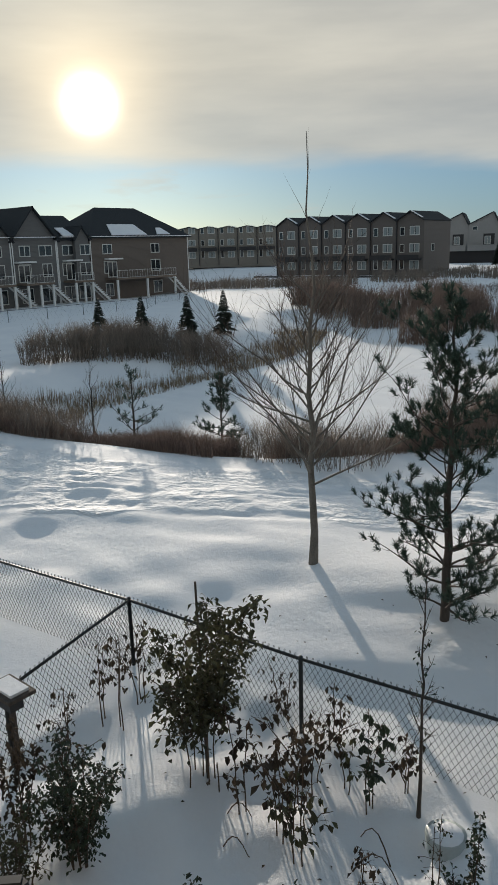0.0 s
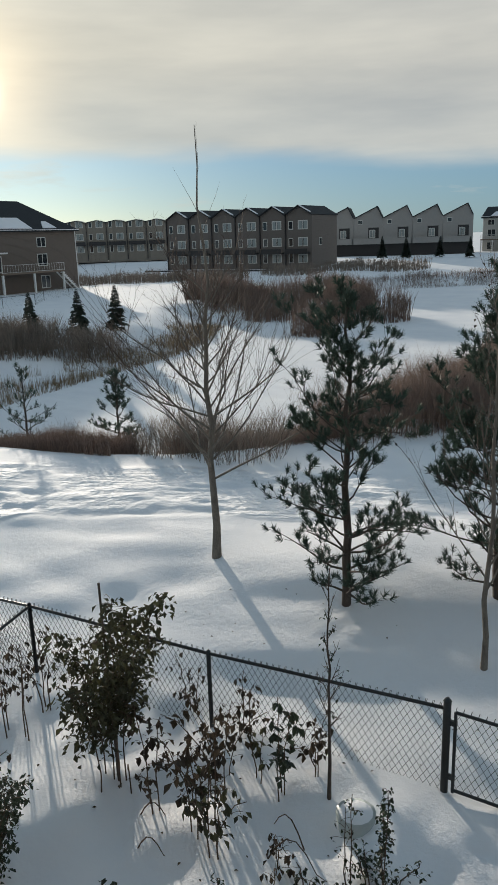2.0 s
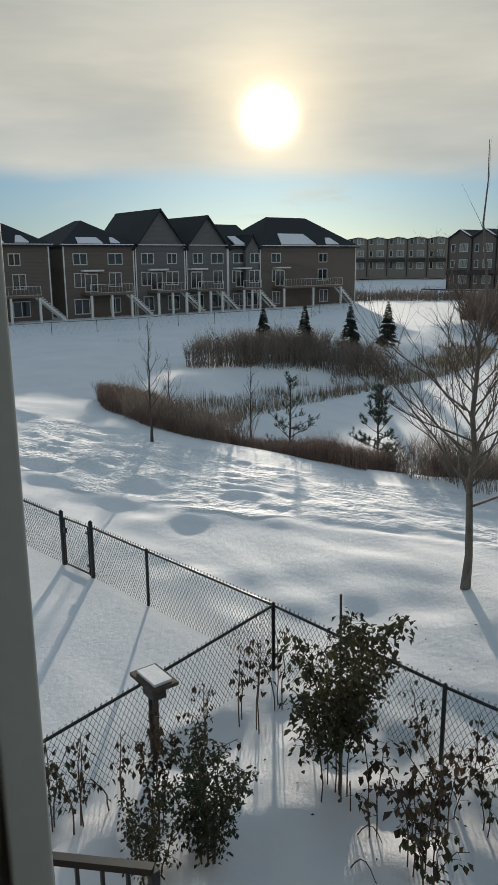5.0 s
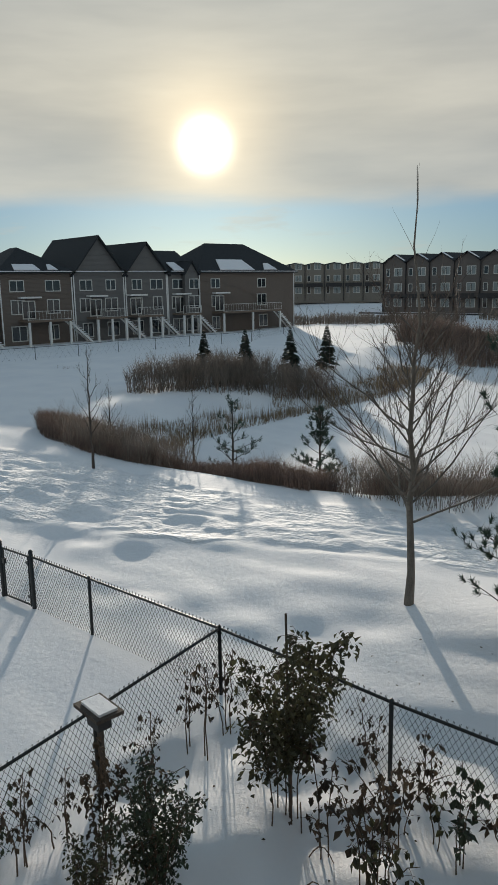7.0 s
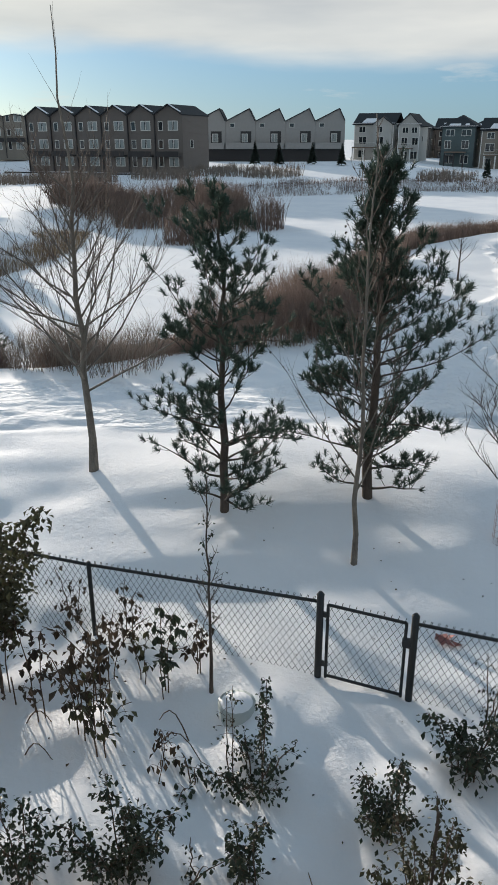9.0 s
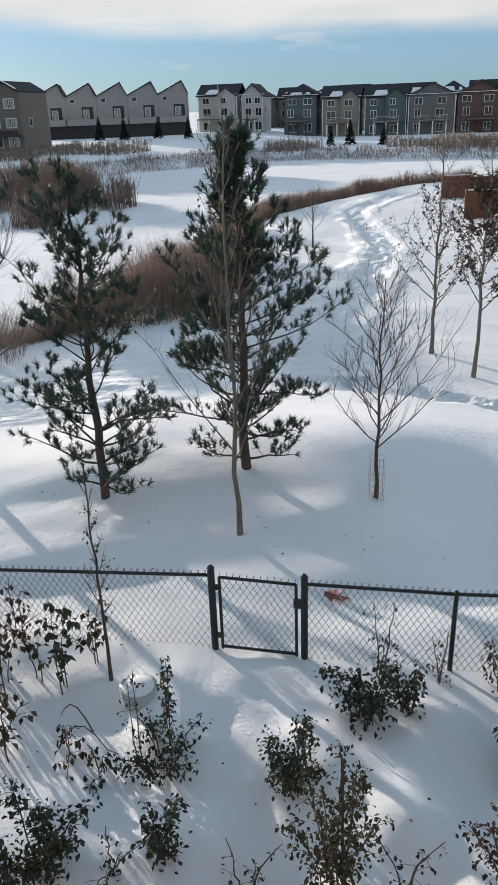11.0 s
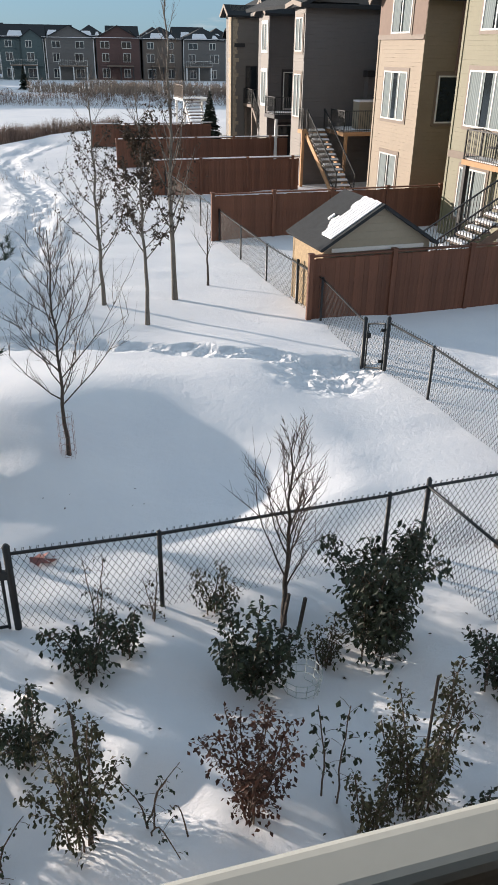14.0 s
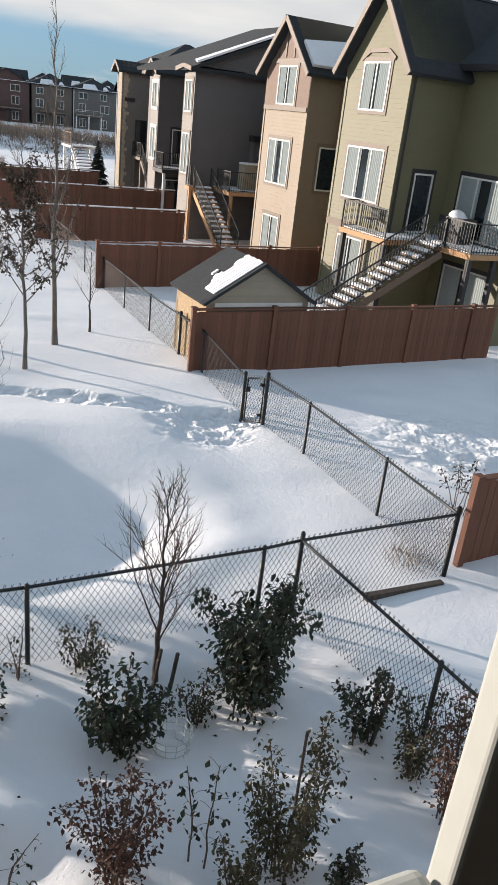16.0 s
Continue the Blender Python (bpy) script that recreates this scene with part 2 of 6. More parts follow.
class Geo:
    """Collects vertices and faces of one part."""

    def __init__(self):
        self.v, self.f = [], []

    def add(self, verts, faces):
        n = len(self.v)
        self.v.extend(verts)
        self.f.extend([tuple(i + n for i in f) for f in faces])
        return self

    def box(self, x0, y0, z0, x1, y1, z1, m=None):
        p = [Vector((x, y, z)) for z in (z0, z1) for y in (y0, y1) for x in (x0, x1)]
        if m is not None:
            p = [m @ q for q in p]
        return self.add(p, [(0, 2, 3, 1), (4, 5, 7, 6), (0, 1, 5, 4), (2, 6, 7, 3), (0, 4, 6, 2), (1, 3, 7, 5)])

    def beam(self, a, b, w, h=None):
        """A squared bar from a to b."""
        a, b = Vector(a), Vector(b)
        h = h or w
        d = (b - a).normalized()
        s = d.cross(Vector((0, 0, 1)))
        s = s.normalized() if s.length > 1e-4 else Vector((1, 0, 0))
        u = s.cross(d)
        p = [c + s * i * w / 2 + u * j * h / 2 for c in (a, b) for i, j in ((-1, -1), (1, -1), (1, 1), (-1, 1))]
        return self.add(p, [(0, 1, 2, 3), (7, 6, 5, 4), (0, 4, 5, 1), (1, 5, 6, 2), (2, 6, 7, 3), (3, 7, 4, 0)])

    def tube(self, pts, radii, sides=5):
        pts = [Vector(p) for p in pts]
        n = len(self.v)
        ref = Vector((0.31, 0.87, 0.12))
        for i, p in enumerate(pts):
            d = (pts[min(i + 1, len(pts) - 1)] - pts[max(i - 1, 0)])
            s = d.cross(ref)
            s = s.normalized() if s.length > 1e-6 else Vector((1, 0, 0))
            u = d.cross(s).normalized()
            r = radii[i] if isinstance(radii, (list, tuple)) else radii
            for k in range(sides):
                a = 2 * math.pi * k / sides
                self.v.append(p + s * r * math.cos(a) + u * r * math.sin(a))
        for i in range(len(pts) - 1):
            for k in range(sides):
                k2 = (k + 1) % sides
                self.f.append((n + i * sides + k, n + i * sides + k2, n + (i + 1) * sides + k2, n + (i + 1) * sides + k))
        if sides > 3:
            e = n + (len(pts) - 1) * sides
            self.f.append(tuple(range(e, e + sides)))
        return self

    def mesh(self, name, mat, smooth=False):
        return mesh_of(name, self.v, self.f, mat, smooth=smooth)


def part(name, geo, mat, parent=None, label="", smooth=False):
    ob = new(name, geo.mesh(name, mat, smooth) if isinstance(geo, Geo) else geo)
    if parent is not None:
        ob.parent = parent
    return tagged(ob, label)


def thing(name, label, category, at=(0, 0, 0), rz=0.0, group="", kind=""):
    ob = new(name)
    ob.matrix_world = pose(*at, 0, 0, rz)
    return tagged(ob, label, category, group, kind)


def lumpy(x, y, s, seed):
    """Smooth value noise on arrays, -1 to 1."""
    x, y = np.asarray(x) / s, np.asarray(y) / s
    i, j = np.floor(x).astype(np.int64), np.floor(y).astype(np.int64)
    fx, fy = x - i, y - j
    fx, fy = fx * fx * (3 - 2 * fx), fy * fy * (3 - 2 * fy)

    def h(a, b):
        q = (a * 374761393 + b * 668265263 + seed * 982451653) & 0x7FFFFFFF
        q = ((q ^ (q >> 13)) * 1274126177) & 0x7FFFFFFF
        return ((q ^ (q >> 16)) & 0xFFFF) / 32767.5 - 1

    return (h(i, j) * (1 - fx) + h(i + 1, j) * fx) * (1 - fy) + (h(i, j + 1) * (1 - fx) + h(i + 1, j + 1) * fx) * fy


# ---- ground ----
POND = [(-31.6, 22.7), (-30.4, 20.6), (-28, 19.2), (-24, 19.2), (-20, 20.6), (-16.5, 22.6), (-14, 26), (-12.7, 32), (-13.2, 42), (-14, 52), (-11, 61), (-6, 71), (2, 80), (16, 90), (60, 104),
        (60, 124), (6, 122), (-25, 124), (-40, 107), (-46, 98), (-36, 84), (-24, 66), (-34, 64), (-44, 62), (-37, 50), (-34.4, 42), (-33.4, 34), (-32.6, 27)]


def pond_distance(x, y):
    """Metres from the pond's edge, negative on the ice."""
    x, y = np.asarray(x, float), np.asarray(y, float)
    d = np.full(x.shape, 1e9)
    inside = np.zeros(x.shape, bool)
    for (ax, ay), (bx, by) in zip(POND, POND[1:] + POND[:1]):
        ex, ey = bx - ax, by - ay
        t = np.clip(((x - ax) * ex + (y - ay) * ey) / (ex * ex + ey * ey), 0, 1)
        d = np.minimum(d, np.hypot(x - ax - t * ex, y - ay - t * ey))
        cond = (ay > y) != (by > y)
        with np.errstate(divide="ignore", invalid="ignore"):
            xc = ax + (y - ay) * ex / (ey if ey else 1e-9)
        inside ^= cond & (x < xc)
    return np.where(inside, -d, d)


def smooth(t):
    t = np.clip(t, 0, 1)
    return t * t * (3 - 2 * t)


TRACK = [(-44, 3), (-33, 8.0), (-24, 10.6), (-18, 11.6), (-13.5, 13.6), (-10, 15.6), (-6, 17.2), (-3.4, 20.5), (-2.2, 27), (-1.7, 38), (-4.5, 52), (-2, 62)]
CROSS = [(-2.6, 18.2), (0, 17.2), (2.7, 16.3), (5.9, 15.1)]


def line_distance(x, y, pts):
    d = np.full(np.shape(x), 1e9)
    for (ax, ay), (bx, by) in zip(pts, pts[1:]):
        ex, ey = bx - ax, by - ay
        t = np.clip(((x - ax) * ex + (y - ay) * ey) / (ex * ex + ey * ey), 0, 1)
        d = np.minimum(d, np.hypot(x - ax - t * ex, y - ay - t * ey))
    return d


def track_frame(x, y):
    """Signed metres across the track's middle and metres along it."""
    d, across, along, gone = np.full(np.shape(x), 1e9), np.zeros(np.shape(x)), np.zeros(np.shape(x)), 0.0
    for (ax, ay), (bx, by) in zip(TRACK, TRACK[1:]):
        ex, ey = bx - ax, by - ay
        length = math.hypot(ex, ey)
        t = np.clip(((x - ax) * ex + (y - ay) * ey) / length ** 2, 0, 1)
        e = np.hypot(x - ax - t * ex, y - ay - t * ey)
        near = e < d
        side = np.where((x - ax) * ey - (y - ay) * ex > 0, 1, -1)
        d, across, along = np.where(near, e, d), np.where(near, e * side, across), np.where(near, gone + t * length, along)
        gone += length
    return across, along


HOLLOW = (1.8, 11.1)


def trodden(x, y):
    """How far the snow is trodden: the track, the cross path, the scuffed places."""
    tr = smooth((2.6 - 0.9 * smooth((y - 18) / 8) + 0.4 * lumpy(x, y, 1.1, 33) - line_distance(x, y, TRACK)) / 0.5)
    cr = smooth((0.5 - line_distance(x, y, CROSS) + 0.2 * lumpy(x, y, 0.6, 21)) / 0.2) + smooth((1.5 - np.hypot(x - 4.9, y - 14.7)) / 0.9)
    sc = 0.25 * smooth((1.2 - np.hypot(x + 4.6, (y - 10.4) * 1.2)) / 0.6) + smooth((2.8 - np.hypot(x - 10.8, (y - 13.2) * 1.1)) / 1.4)
    return np.clip(tr * (0.55 + 0.5 * lumpy(x, y, 1.3, 31)) + cr + sc, 0, 1)


def ground_z(x, y, fine=True):
    x, y = np.asarray(x, float), np.asarray(y, float)
    d = pond_distance(x, y)
    z = -1.5 + 1.5 * smooth((d + 0.3) / 6.0)
    far = smooth((y - 105) / 45) * smooth((-18 - x) / 30)
    z = z + 1.5 * far * smooth(d / 12)
    z = z + 0.10 * lumpy(x, y, 9, 1) * smooth(d / 3) + 0.05 * lumpy(x + 3, y - 7, 3.1, 2) * smooth(d / 2 + 0.5)
    # low bank between the yard and the track; the yard falls away towards the house
    bank = np.where(y < 7.4, -0.068 * (7.4 - np.maximum(y, 1.0)), 0.34 * smooth((y - 7.4) / 5.2) * (1 - smooth((y - 12.8) / 5.5)))
    z = z + bank * smooth((5.5 - x) / 3.5) * smooth((x + 40) / 10)
    # the bank stands higher and steeper behind the pines
    z = z + 0.36 * smooth((y - 8.4) / 3.6) * (1 - smooth((y - 12.4) / 5.0)) * smooth((x + 8.5) / 3.5) * smooth((2.5 - x) / 3.5)
    # a shallow hollow below the pines
    u, v = (x - HOLLOW[0]) * 0.78 + (y - HOLLOW[1]) * -0.62, (x - HOLLOW[0]) * 0.62 + (y - HOLLOW[1]) * 0.78
    z = z - 0.52 * (1 - smooth(np.hypot(np.where(u < 0, u / 4.4, u / 2.6), v / 2.7)))
    if fine:
        yard = smooth((8.0 - y) / 1.5) * smooth((9 + x) / 1.5) * smooth((6 - x) / 1.5)
        z = z + 0.022 * lumpy(x * 0.6 + y * 0.5, y * 1.3, 0.9, 3) + yard * (0.13 * lumpy(x, y, 1.2, 4) + 0.115 * lumpy(x + 0.3 * y, y, 0.62, 22) + 0.04 * lumpy(x, y + 0.4 * x, 0.33, 5)) + (0.035 + 0.045 * smooth((-3 - x) / 3)) * lumpy(x * 0.5 + y * 0.4, y - 0.4 * x, 0.75, 18) * smooth((14 - y) / 4) * smooth((y - 7) / 1.0)
        # trodden track with ridges and prints
        t = line_distance(x, y, TRACK)
        wide = 2.6 - 1.7 * smooth((y - 18) / 8)
        tr = smooth((wide - t) / 0.6)
        z = z - 0.07 * tr + tr * (0.04 * lumpy(t * 1.6, (x + y) * 0.35, 0.42, 6) * (1 + lumpy(x, y, 2.2, 16)) + 0.016 * lumpy(x, y, 0.23, 7) + 0.012 * lumpy(x, y, 0.41, 17)) + smooth((y - 17) / 4) * tr * (0.08 * lumpy(x, y, 0.3, 20) - 0.04)
        c = line_distance(x, y, CROSS)
        cr = smooth((0.5 - c + 0.2 * lumpy(x, y, 0.6, 21)) / 0.2) + 0.8 * smooth((1.5 - np.hypot(x - 4.9, y - 14.7)) / 0.9)
        z = z - 0.13 * cr + cr * (0.08 * lumpy(x, y, 0.27, 8) + 0.05 * lumpy(x, y, 0.19, 23) + 0.04 * lumpy(x, y, 0.5, 19))
        # scuffed snow beside the pines and in the next yard
        s = 0.3 * smooth((1.3 - np.hypot((x + 4.6), (y - 10.4) * 1.2)) / 0.6) + smooth((2.8 - np.hypot(x - 10.8, (y - 13.2) * 1.1)) / 1.4)
        z = z + s * 0.07 * lumpy(x, y, 0.27, 9)
    return z


def gz(x, y):
    return float(ground_z(np.array([x]), np.array([y]))[0])


def onto(x, y):
    """A place given on the level of the fence's foot, carried along the line from the window to the real ground."""
    k = 1.0
    for _ in range(6):
        k = (6.38 - gz(x * k, y * k)) / 6.38
    return x * k, y * k, gz(x * k, y * k)


def spaced(lo, hi, mid0, mid1, step, grow, most):
    out = list(np.arange(mid0, mid1 + step / 2, step))
    s, v = step, mid1
    while v < hi:
        s = min(s * grow, most)
        v += s
        out.append(v)
    s, v = step, mid0
    while v > lo:
        s = min(s * grow, most)
        v -= s
        out.insert(0, v)
    return np.array(out)


gx = spaced(-2500, 2500, -22, 9, 0.11, 1.035, 250)
gy = spaced(-2500, 3000, 2.4, 40, 0.11, 1.035, 250)
GX, GY = np.meshgrid(gx, gy)
GZ = ground_z(GX, GY)
nx, ny = len(gx), len(gy)
verts = np.stack([GX.ravel(), GY.ravel(), GZ.ravel()], 1)
ii = (np.arange(ny - 1)[:, None] * nx + np.arange(nx - 1)[None, :]).ravel()
quads = np.stack([ii, ii + 1, ii + 1 + nx, ii + nx], 1)
gm = bpy.data.meshes.new("ground")
gm.vertices.add(len(verts))
gm.vertices.foreach_set("co", verts.ravel())
gm.loops.add(quads.size)
gm.loops.foreach_set("vertex_index", quads.ravel().astype(np.int32))
gm.polygons.add(len(quads))
gm.polygons.foreach_set("loop_start", np.arange(0, quads.size, 4, dtype=np.int32))
gm.polygons.foreach_set("use_smooth", np.ones(len(quads), bool))
gm.materials.append(M["snow"])
gm.attributes.new("trodden", "FLOAT", "POINT").data.foreach_set("value", trodden(GX, GY).ravel().astype(np.float32))
for key, values in zip(("across", "along"), track_frame(GX, GY)):
    gm.attributes.new(key, "FLOAT", "POINT").data.foreach_set("value", values.ravel().astype(np.float32))
gm.update(calc_edges=True)
ground = tagged(new("ground", gm), "snow-covered ground with drifts, a trodden track and a frozen pond", "ground", kind="structure")


# ---- chain-link fences ----
def chain_run(label, pts, height=1.12, kinds=None, cell=0.085, rail=0.022):
    """A run of black chain-link fence through the points: posts, rails and woven wire."""
    top = thing("chain_link_fence", label, "fence", (pts[0][0], pts[0][1], gz(*pts[0])))
    o = top.matrix_world.translation
    base = [Vector((x, y, gz(x, y))) - o for x, y in pts]
    for i, b in enumerate(base):
        fat = kinds[i] if kinds else 0.028
        g = Geo().tube([b - Vector((0, 0, 0.4)), b + Vector((0, 0, height + (0.10 if fat > 0.03 else 0.03)))], fat, 10)
        g.tube([b + Vector((0, 0, height + (0.10 if fat > 0.03 else 0.03))), b + Vector((0, 0, height + (0.14 if fat > 0.03 else 0.05)))], [fat * 1.15, fat * 0.5], 10)
        part("post", g, M["black_metal"], top, smooth=True)
    for a, b in zip(base, base[1:]):
        up = Vector((0, 0, height))
        part("top_rail", Geo().tube([a + up, b + up], rail, 8), M["black_metal"], top, smooth=True)
        g = Geo()
        wire_panel(g, a, b, height, cell)
        tagged(part("wire_mesh", g, M["black_metal"], top, "black woven chain-link wire"), kind="stuff")
    return top


def wire_panel(g, a, b, height, cell, low=-0.12):
    length = (b - a).to_2d().length
    n = int(length / cell) + 1
    rise = height + 0.02 - low
    lean = rise * 0.62
    for k in range(-int(lean / cell) - 1, n + 1):
        for s in (1, -1):
            u0 = k * cell if s > 0 else k * cell + lean
            u1 = k * cell + lean if s > 0 else k * cell
            t0, t1 = 0.0, 1.0
            for lim, inside in ((0.0, True), (length, False)):
                du = u1 - u0
                tt = (lim - u0) / du
                if inside:
                    t0, t1 = (max(t0, tt), t1) if du > 0 else (t0, min(t1, tt))
                else:
                    t0, t1 = (t0, min(t1, tt)) if du > 0 else (max(t0, tt), t1)
            if t1 - t0 < 0.03:
                continue
            p = []
            for t in (t0, t1):
                u = (u0 + (u1 - u0) * t) / length
                p.append(a.lerp(b, u) + Vector((0, 0, low + rise * t)))
            g.tube(p, 0.0034, 3)
            if t1 > 0.999:
                q = p[1]
                g.tube([q, q + Vector((0.012, 0.0, 0.05))], 0.004, 3)


FAT = 0.045
chain_run("black chain-link fence along the back of the snowy yard", [(-8.5, 6.85), (-5.45, 7.2), (-2.32, 7.55)], kinds=[0.03, 0.03, FAT])
chain_run("black chain-link fence along the back of the snowy yard", [(-1.17, 7.62), (0.62, 7.72), (3.75, 8.05), (4.35, 8.15)], kinds=[FAT, 0.03, 0.03, 0.035])
chain_run("black chain-link fence between two snowy yards", [(4.35, 8.15), (4.85, 5.4), (5.3, 2.6)], kinds=[0.03, 0.03, 0.03])
chain_run("black chain-link fence between two snowy yards", [(4.35, 8.15), (7.05, 8.35)], kinds=[0.03, 0.04])
chain_run("black chain-link fence between two snowy yards", [(-8.5, 6.85), (-8.1, 4.4), (-7.8, 2.0), (-7.5, -0.5)], kinds=[0.03, 0.03, 0.03, 0.03])
chain_run("black chain-link fence behind the neighbouring yard", [(-8.5, 6.85), (-11.9, 6.52), (-13.83, 6.3)], kinds=[0.03, 0.03, FAT])
chain_run("black chain-link fence behind the neighbouring yard", [(-14.94, 6.14), (-17.8, 5.8), (-20.7, 5.45), (-23.6, 5.1)], kinds=[FAT, 0.03, 0.03, 0.03])
chain_run("black chain-link fence along the row of back yards", [(7.05, 8.35), (6.95, 10.4), (6.65, 13.1), (6.36, 14.8)], kinds=[0.04, 0.03, 0.03, FAT])
chain_run("black chain-link fence along the row of back yards", [(6.07, 15.45), (5.95, 18.4), (5.75, 20.1), (5.45, 22.6), (5.2, 25.4), (4.98, 28.4)], kinds=[FAT, 0.03, FAT, 0.03, 0.03, 0.03], cell=0.11)
chain_run("black chain-link fence along the row of back yards", [(4.98, 28.4), (4.7, 31.2), (4.4, 34.4), (4.05, 38.1), (3.95, 43), (3.86, 48), (3.4, 55), (2.6, 62)], cell=0.2)


def fence_gate(a, b, label, height=1.08):
    a, b = Vector((*a, gz(*a) + 0.02)), Vector((*b, gz(*b) + 0.02))
    d = (b - a).normalized()
    a, b = a + d * 0.1, b - d * 0.1
    top = thing("fence_gate", label, "gate", a)
    o = a.copy()
    a, b = Vector((0, 0, 0)), b - o
    up = Vector((0, 0, height))
    g = Geo()
    for p, q in ((a, a + up), (b, b + up), (a + up, b + up), (a + Vector((0, 0, 0.03)), b + Vector((0, 0, 0.03)))):
        g.tube([p, q], 0.02, 8)
    part("gate_frame", g, M["black_metal"], top, smooth=True)
    g = Geo()
    wire_panel(g, a, b, height, 0.085, low=0.0)
    tagged(part("wire_mesh", g, M["black_metal"], top), kind="stuff")
    for z in (0.2, height - 0.15):
        part("hinge", Geo().box(-0.09, -0.02, z - 0.03, 0.02, 0.02, z + 0.03), M["black_metal"], top)
    part("latch", Geo().box(-0.03, -0.03, 0.75, 0.07, 0.03, 0.86, Matrix.Translation(b)), M["black_metal"], top)


fence_gate((-2.32, 7.55), (-1.17, 7.62), "closed black chain-link gate at the back of the yard")
fence_gate((-13.83, 6.3), (-14.94, 6.14), "closed black chain-link gate of the neighbouring yard")
fence_gate((6.36, 14.8), (6.07, 15.45), "closed black chain-link gate in the fence by the trodden snow")


# ---- plants ----
def rnd(r, a, b):
    return a + (b - a) * r.random()


def limb(g, r, p, d, length, radius, steps=4, bend=0.25, lift=0.12, sides=4):
    """A tapering, wandering limb; returns its points."""
    pts, rad = [p.copy()], [radius]
    for i in range(steps):
        d = (d + Vector((rnd(r, -bend, bend), rnd(r, -bend, bend), rnd(r, -bend, bend) + lift))).normalized()
        p = p + d * (length / steps)
        pts.append(p.copy())
        rad.append(radius * (1 - 0.8 * (i + 1) / steps))
    g.tube(pts, rad, sides)
    return pts, d


def around(r, axis_angle, tilt):
    """A direction that leans by tilt degrees from straight up."""
    a, t = axis_angle, radians(tilt)
    return Vector((math.cos(a) * math.sin(t), math.sin(a) * math.sin(t), math.cos(t)))


def leaf(g, r, p, size, droop=0.7, wide=0.58):
    a = r.random() * 6.283
    d = Vector((math.cos(a), math.sin(a), -droop * rnd(r, 0.2, 1.6))).normalized()
    s = d.cross(Vector((rnd(r, -.4, .4), rnd(r, -.4, .4), 1))).normalized() * size * wide
    u = s.cross(d).normalized() * size * 0.18
    g.add([p, p + d * size * 0.5 + s * 0.5 + u, p + d * size, p + d * size * 0.5 - s * 0.5 + u], [(0, 1, 2), (0, 2, 3)])


def bare_tree(name, label, x, y, h, seed, trunk_r=0.08, first=0.22, spread=38, count=26, reach=0.32, mat="bark", leaves=0, leaf_mat="leaf_brown", leaf_size=0.07, lean=(0, 0), twigs=5, leaf_from=0.2, leaf_to=0.8, upto=0.93, bend=0.16, lift=0.10):
    r = random.Random(seed)
    X, Y, Z = onto(x, y)
    top = thing(name, label, "tree", (X, Y, Z))
    trunk, fine, lv, limbs = Geo(), Geo(), Geo(), []
    n = 12
    pts = [Vector((lean[0] * h * (i / n) ** 1.2 + rnd(r, -.012, .012) * h * 0.6 * (i > 0), lean[1] * h * (i / n) + rnd(r, -.012, .012) * h * 0.6 * (i > 0), h * i / n - (0.25 if i == 0 else 0))) for i in range(n + 1)]
    trunk.tube(pts, [max(trunk_r * (1 - (i / n) ** 0.8) + 0.006, 0.006) * (1.25 if i == 0 else 1) for i in range(n + 1)], 9)
    for k in range(count):
        f = first + (upto - first) * ((k + r.random()) / count)
        i = min(int(f * n), n - 1)
        p = pts[i].lerp(pts[i + 1], f * n - i)
        ln = h * reach * (1.0 - 0.72 * f) * rnd(r, 0.65, 1.2) * (1.25 if f < 0.5 else 0.95)
        d = around(r, k * 2.4 + r.random(), spread * rnd(r, 0.75, 1.25) * (1.15 - 0.4 * f))
        limbs.append(Geo())
        b, _ = limb(limbs[-1], r, p, d, ln, max(trunk_r * 0.34 * (1 - f) + 0.004, 0.005), 5, bend, lift, 5)
        for j in range(twigs):
            q = b[1 + j % 4].lerp(b[2 + j % 4], r.random())
            dd = (b[2 + j % 4] - b[1 + j % 4]).normalized()
            dd = (dd + Vector((rnd(r, -.9, .9), rnd(r, -.9, .9), rnd(r, -.1, .6)))).normalized()
            c, _ = limb(fine, r, q, dd, ln * rnd(r, 0.25, 0.5), 0.0055, 3, 0.2, 0.08, 3)
            for m in range(3):
                e = c[m].lerp(c[m + 1], r.random())
                de = (c[m + 1] - c[m]).normalized() + Vector((rnd(r, -.8, .8), rnd(r, -.8, .8), rnd(r, -.2, .6)))
                limb(fine, r, e, de.normalized(), ln * rnd(r, 0.1, 0.22), 0.0028, 2, 0.2, 0.05, 3)
                if leaves and leaf_from < f < leaf_to:
                    for _ in range(leaves):
                        if r.random() < 0.55:
                            leaf(lv, r, e + Vector((rnd(r, -.06, .06), rnd(r, -.06, .06), rnd(r, -.06, .06))), leaf_size * rnd(r, .6, 1.2))
    part("trunk", trunk, M[mat], top, smooth=True)
    for k in range(7 if upto < 0.9 else 0):
        f = upto + (0.95 - upto) * k / 7
        i = min(int(f * n), n - 1)
        limb(fine, r, pts[i].lerp(pts[i + 1], f * n - i), around(r, k * 2.4, 26), h * rnd(r, 0.06, 0.13), 0.006, 4, 0.15, 0.12, 3)
    for g in limbs:
        part("branch", g, M[mat], top, smooth=True)
    tagged(part("twig_growth", fine, M["twig"], top), kind="stuff")
    if lv.v:
        tagged(part("leaves", lv, M[leaf_mat], top), kind="stuff")
    return top


